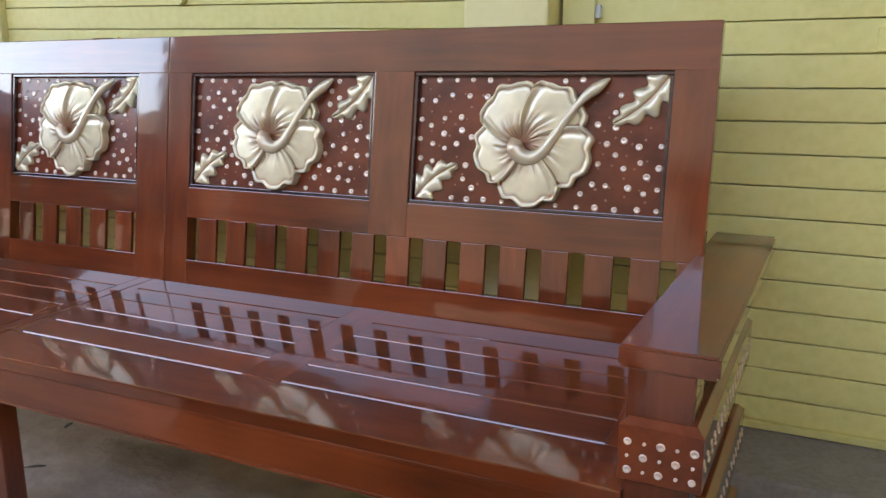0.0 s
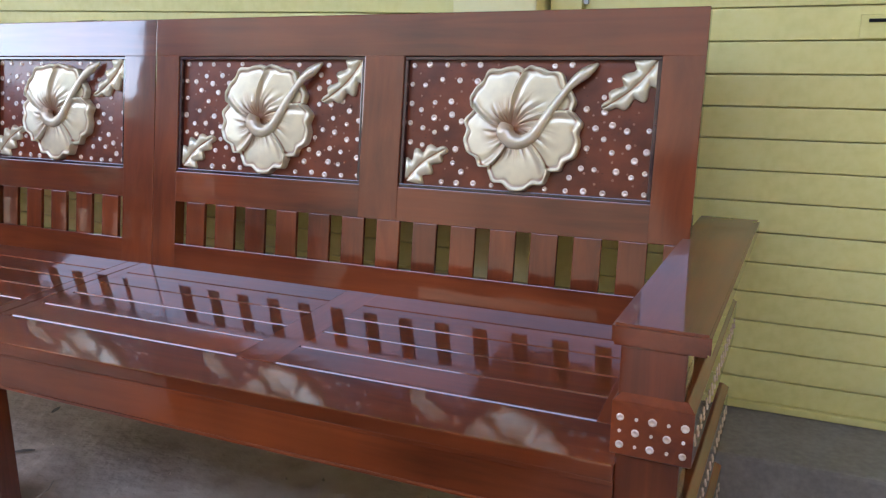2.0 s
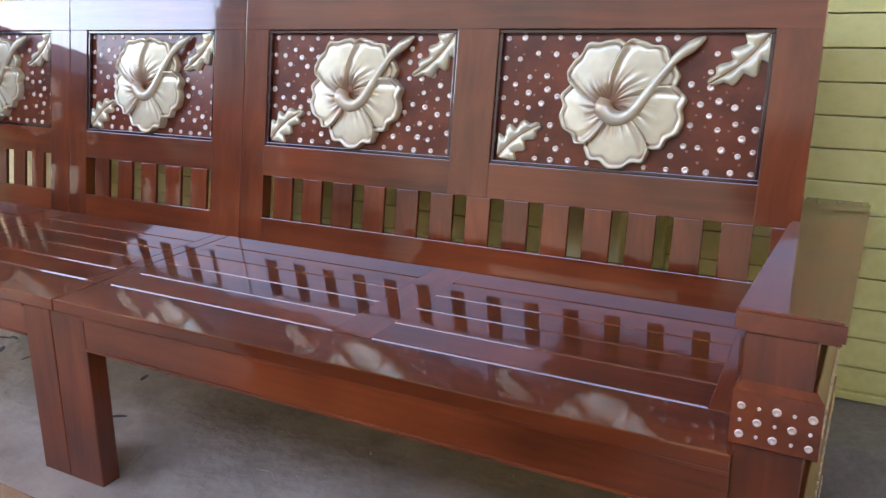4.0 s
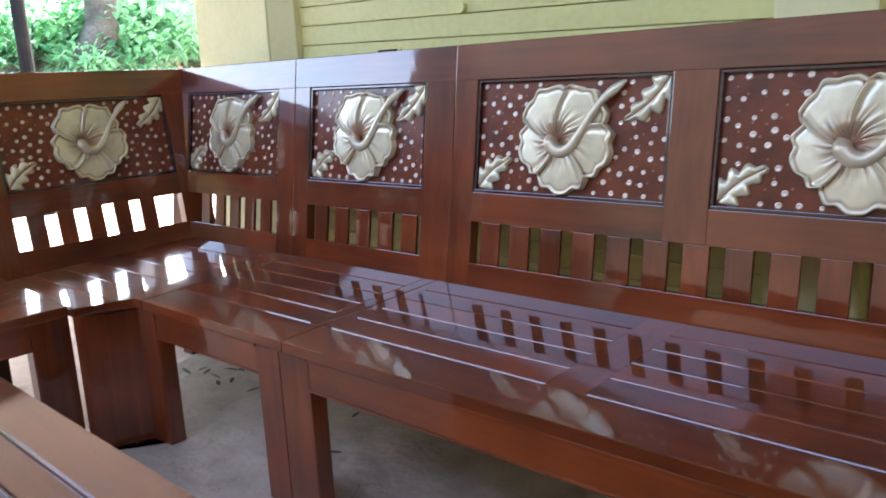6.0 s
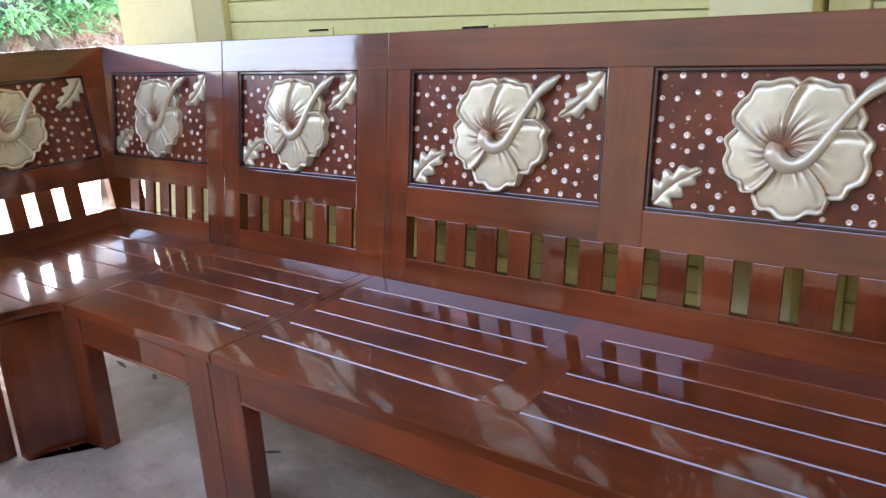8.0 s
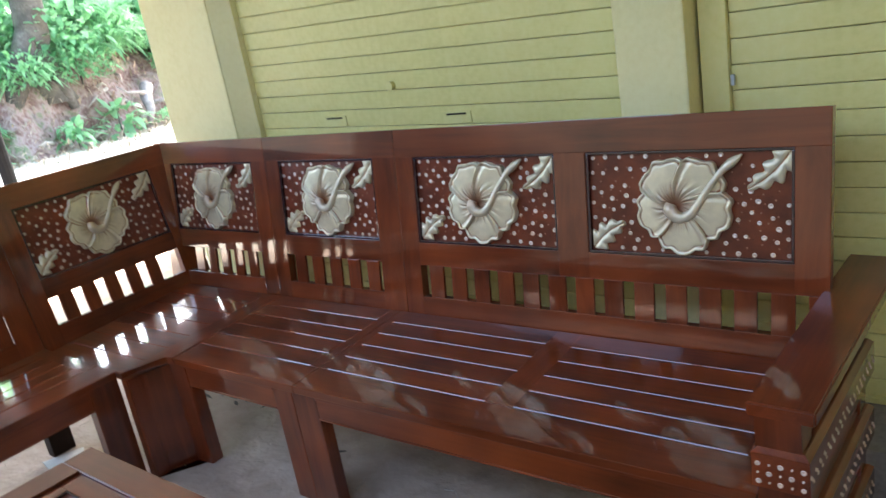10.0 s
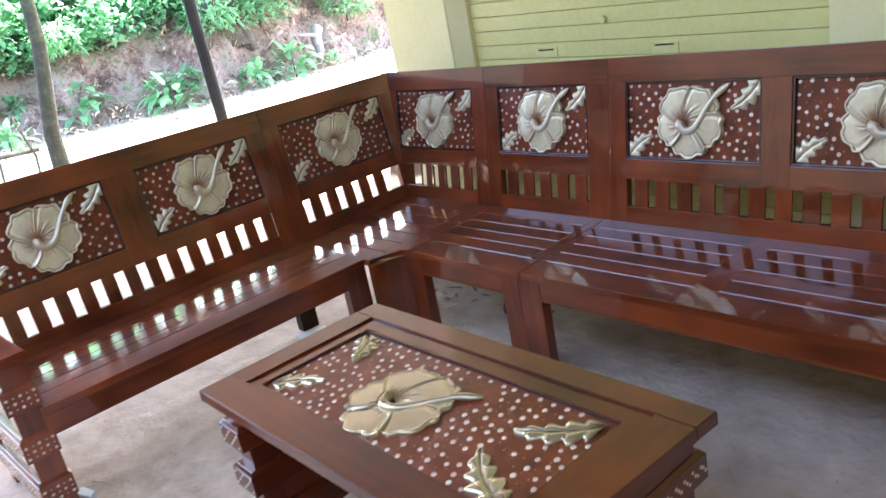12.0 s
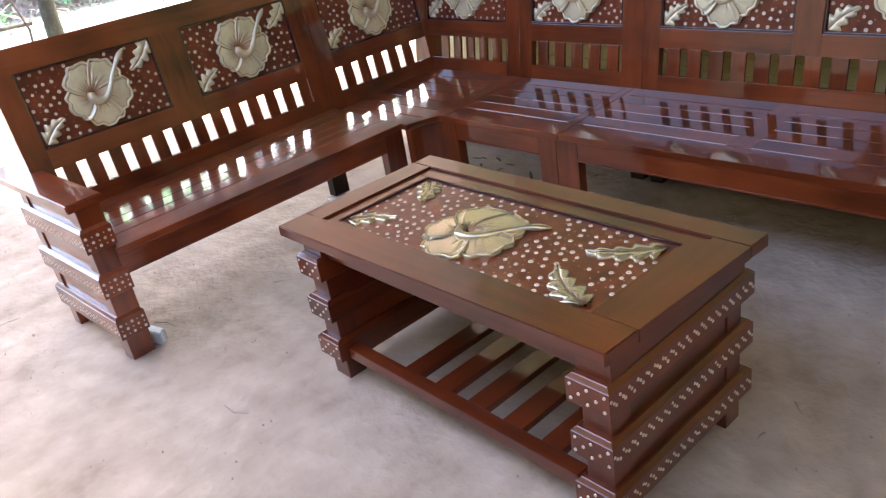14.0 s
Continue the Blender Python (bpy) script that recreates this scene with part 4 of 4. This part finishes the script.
rng = random.Random(12)
v0, faces = [], []
for i in range(4500):
    a = rng.uniform(0, 1)
    base = Vector((-19 - rng.uniform(0, 7), -12 + 38 * a, 0.6 + 3.0 * rng.random() ** 2.2))
    leaf_blade(v0, faces, base, Vector((rng.uniform(-1, 1), rng.uniform(-1, 1), rng.uniform(-0.3, 1))), rng.uniform(0.25, 0.55), rng.uniform(0.04, 0.10), 0.5)
far = bpy.data.meshes.new("far_woods")
far.from_pydata(v0, [], faces)
far.materials.append(GREEN)
tagged(new("far_woods", far), "bright green woods beyond the bank", "woods", kind="stuff")

fence = thing("stick_fence", "rough fence of thin grey sticks in the yard", "fence", "", pose(-8.6, 0.55, 0))
part("rail", tube([(0.15, 0.7, 0.55), (0, -0.6, 0.6), (-0.3, -2.6, 0.58)], [0.02, 0.022, 0.018], 7), BARK, fence)
for i in range(8):
    y = 0.6 - i * 0.34
    part("stick", tube([(0.1 + 0.1 * y - 0.06, y, -0.1), (0.1 + 0.1 * y, y + 0.05, 0.5), (0.12 + 0.1 * y, y - 0.06, 0.95 + 0.2 * (i % 3))], [0.016, 0.014, 0.009], 6), BARK, fence)

# Roots and fallen sticks on the bank and the yard
rng = random.Random(9)
for i in range(34):
    p = bank_point(rng.uniform(0, 12), rng.uniform(0.05, 0.5)) + Vector((0.12, 0, 0.08))
    d = Vector((rng.uniform(0.1, 0.5), rng.uniform(-1, 1), rng.uniform(-0.6, 0.2))) * rng.uniform(0.3, 0.9)
    stick = new("fallen_branch", finish(tube([p, p + d * 0.5 + Vector((0.05, 0, 0.06)), p + d], [0.035, 0.028, 0.012], 7), "fallen_branch", TWIG, True))
    tagged(stick, "bleached dry branch lying on the bank", "branch", "branches on the bank")
verts, faces = [], []
for i in range(9500):
    s, k = rng.uniform(-7, 13), rng.uniform(-0.1, 0.75)
    p = bank_point(s, k) + Vector((2.2 * rng.random() ** 2 if k < 0.16 else 0.02, 0, 0))
    p.z = max(p.z, 0.0) + 0.02
    leaf_blade(verts, faces, p, Vector((rng.uniform(-1, 1), rng.uniform(-1, 1), rng.uniform(0, 0.9))), rng.uniform(0.08, 0.3), 0.018, 0.4)
me = bpy.data.meshes.new("leaf_litter")
me.from_pydata(verts, [], faces)
me.materials.append(LITTER)
tagged(new("leaf_litter", me), "dry leaf litter along the foot of the bank", "leaf litter", kind="stuff")

# ---- small things on the ground ----
card = new("card_sheet", finish(prism([(-2.86, 0.66), (-2.70, 0.63), (-2.66, 0.72), (-2.80, 0.80)], -0.022, -0.017, 0.0), "card_sheet", PAPER))
tagged(card, "folded pale card lying under a bench leg", "card")
wrap = new("plastic_scrap", finish(prism([(-2.42, -0.53), (-2.33, -0.50), (-2.36, -0.47), (-2.44, -0.49)], -0.024, 0.03, 0.004), "plastic_scrap", PLASTIC))
tagged(wrap, "crumpled blue-white plastic scrap beside a bench leg", "scrap")
rng = random.Random(21)
for i in range(26):
    x, y = rng.uniform(-3.2, -0.3), rng.uniform(-1.0, 1.4)
    a, l = rng.uniform(0, 6.283), rng.uniform(0.03, 0.12)
    d = Vector((math.cos(a), math.sin(a), 0)) * l
    p = Vector((x, y, -0.019))
    bow = Vector((-d.y, d.x, 0)) * rng.uniform(-0.25, 0.25)
    twig = new("twig", finish(tube([p, p + d * 0.5 + bow, p + d], [0.0016, 0.0018, 0.001], 5), "twig", TWIG, True))
    tagged(twig, "thin dry twig lying on the earth floor", "twig", "twigs on the floor")
verts, faces = [], []
for i in range(22):
    p = Vector((rng.uniform(-2.75, -1.7), rng.uniform(1.2, 1.5), -0.024 + rng.uniform(0, 0.012)))
    leaf_blade(verts, faces, p, Vector((rng.uniform(-1, 1), rng.uniform(-1, 1), rng.uniform(0.0, 0.2))), rng.uniform(0.03, 0.08), 0.008, 0.1)
me = bpy.data.meshes.new("dry_leaves")
me.from_pydata(verts, [], faces)
me.materials.append(BARK)
tagged(new("dry_leaves", me), "dark dry leaves and clods under the corner bench", "dry leaves", kind="stuff")
verts, faces = [], []
for i in range(900):
    x, y, s = rng.uniform(-4.5, 1.2), rng.uniform(-1.6, 1.55), rng.uniform(0.001, 0.0045)
    b = len(verts)
    verts += [(x - s, y, -0.026), (x, y - s * 0.8, -0.026), (x + s, y, -0.026), (x, y + s, -0.026), (x, y, s * 1.1 - 0.022)]
    faces += [(b, b + 1, b + 4), (b + 1, b + 2, b + 4), (b + 2, b + 3, b + 4), (b + 3, b, b + 4)]
me = bpy.data.meshes.new("grit")
me.from_pydata(verts, [], faces)
me.materials.append(DIRT)
tagged(new("grit", me), "grit and crumbs of earth on the floor", "grit", kind="stuff")

# ---- shutters ----
def shutter(name, x0, x1, z0, pitch, count, label, sag=0.0):
    """A slatted shutter; sag lets its slats fall towards +x."""
    door = tagged(new(name), label, "shutter", kind="structure")
    w = x1 - x0
    bm = box(-w / 2, w / 2, 0, 0.02, 0.0012, pitch - 0.0012, 0.0028)
    for v in bm.verts:
        v.co.z -= sag * v.co.x
    me = finish(bm, "slat", YELLOW)
    for i in range(count):
        ob = new("slat", me)
        ob.parent = door
        ob.matrix_basis = Matrix.Translation(((x0 + x1) / 2, 1.82, z0 + i * pitch))
    part("backing", box(x0, x1, 1.8405, 1.85, z0, z0 + pitch * count, 0.0), YELLOW, door)
    return door


left_door = shutter("door_1", -2.491, -0.791, 0.2105, 0.0667, 32, "closed pale yellow slatted shutter", 0.026)
part("bottom_slat", box(-2.491, -0.791, 1.824, 1.84, 0.16, 0.2105, 0.003), YELLOW, left_door)
part("bottom_bar", box(-2.491, -0.791, 1.808, 1.84, 0.142, 0.1595, 0.003), YELLOW, left_door)
knob = part("knob", tube([(-1.725, 1.822, 1.163), (-1.725, 1.80, 1.163)], [0.016, 0.016], 14), YELLOW, left_door)
for x, z in ((-2.05, 1.043), (-1.45, 1.028)):
    plate = part("lift_handle", box(x - 0.06, x + 0.06, 1.8155, 1.822, z - 0.02, z + 0.022, 0.002), YELLOW, left_door)
    part("grip_slot", box(x - 0.042, x + 0.042, 1.811, 1.8153, z + 0.012, z + 0.018, 0.001), POLE, plate)
right_door = shutter("door_2", -0.499, 2.099, 0.2168, 0.0698, 31, "closed pale yellow slatted shutter with a lift handle")
part("bottom_slat", box(-0.499, 2.099, 1.82, 1.84, 0.16, 0.2153, 0.003), YELLOW, right_door)
part("bottom_bar", box(-0.499, 2.099, 1.808, 1.84, 0.142, 0.1595, 0.003), YELLOW, right_door)
plate = part("lift_handle", box(0.075, 0.195, 1.8155, 1.822, 0.988, 1.036, 0.002), YELLOW, right_door)
part("grip_slot", box(0.09, 0.18, 1.811, 1.8153, 1.02, 1.027, 0.001), POLE, plate)
latch = part("latch", box(-0.499, -0.488, 1.806, 1.8195, 1.07, 1.1, 0.002), PLASTIC, right_door, "small blue-grey latch")
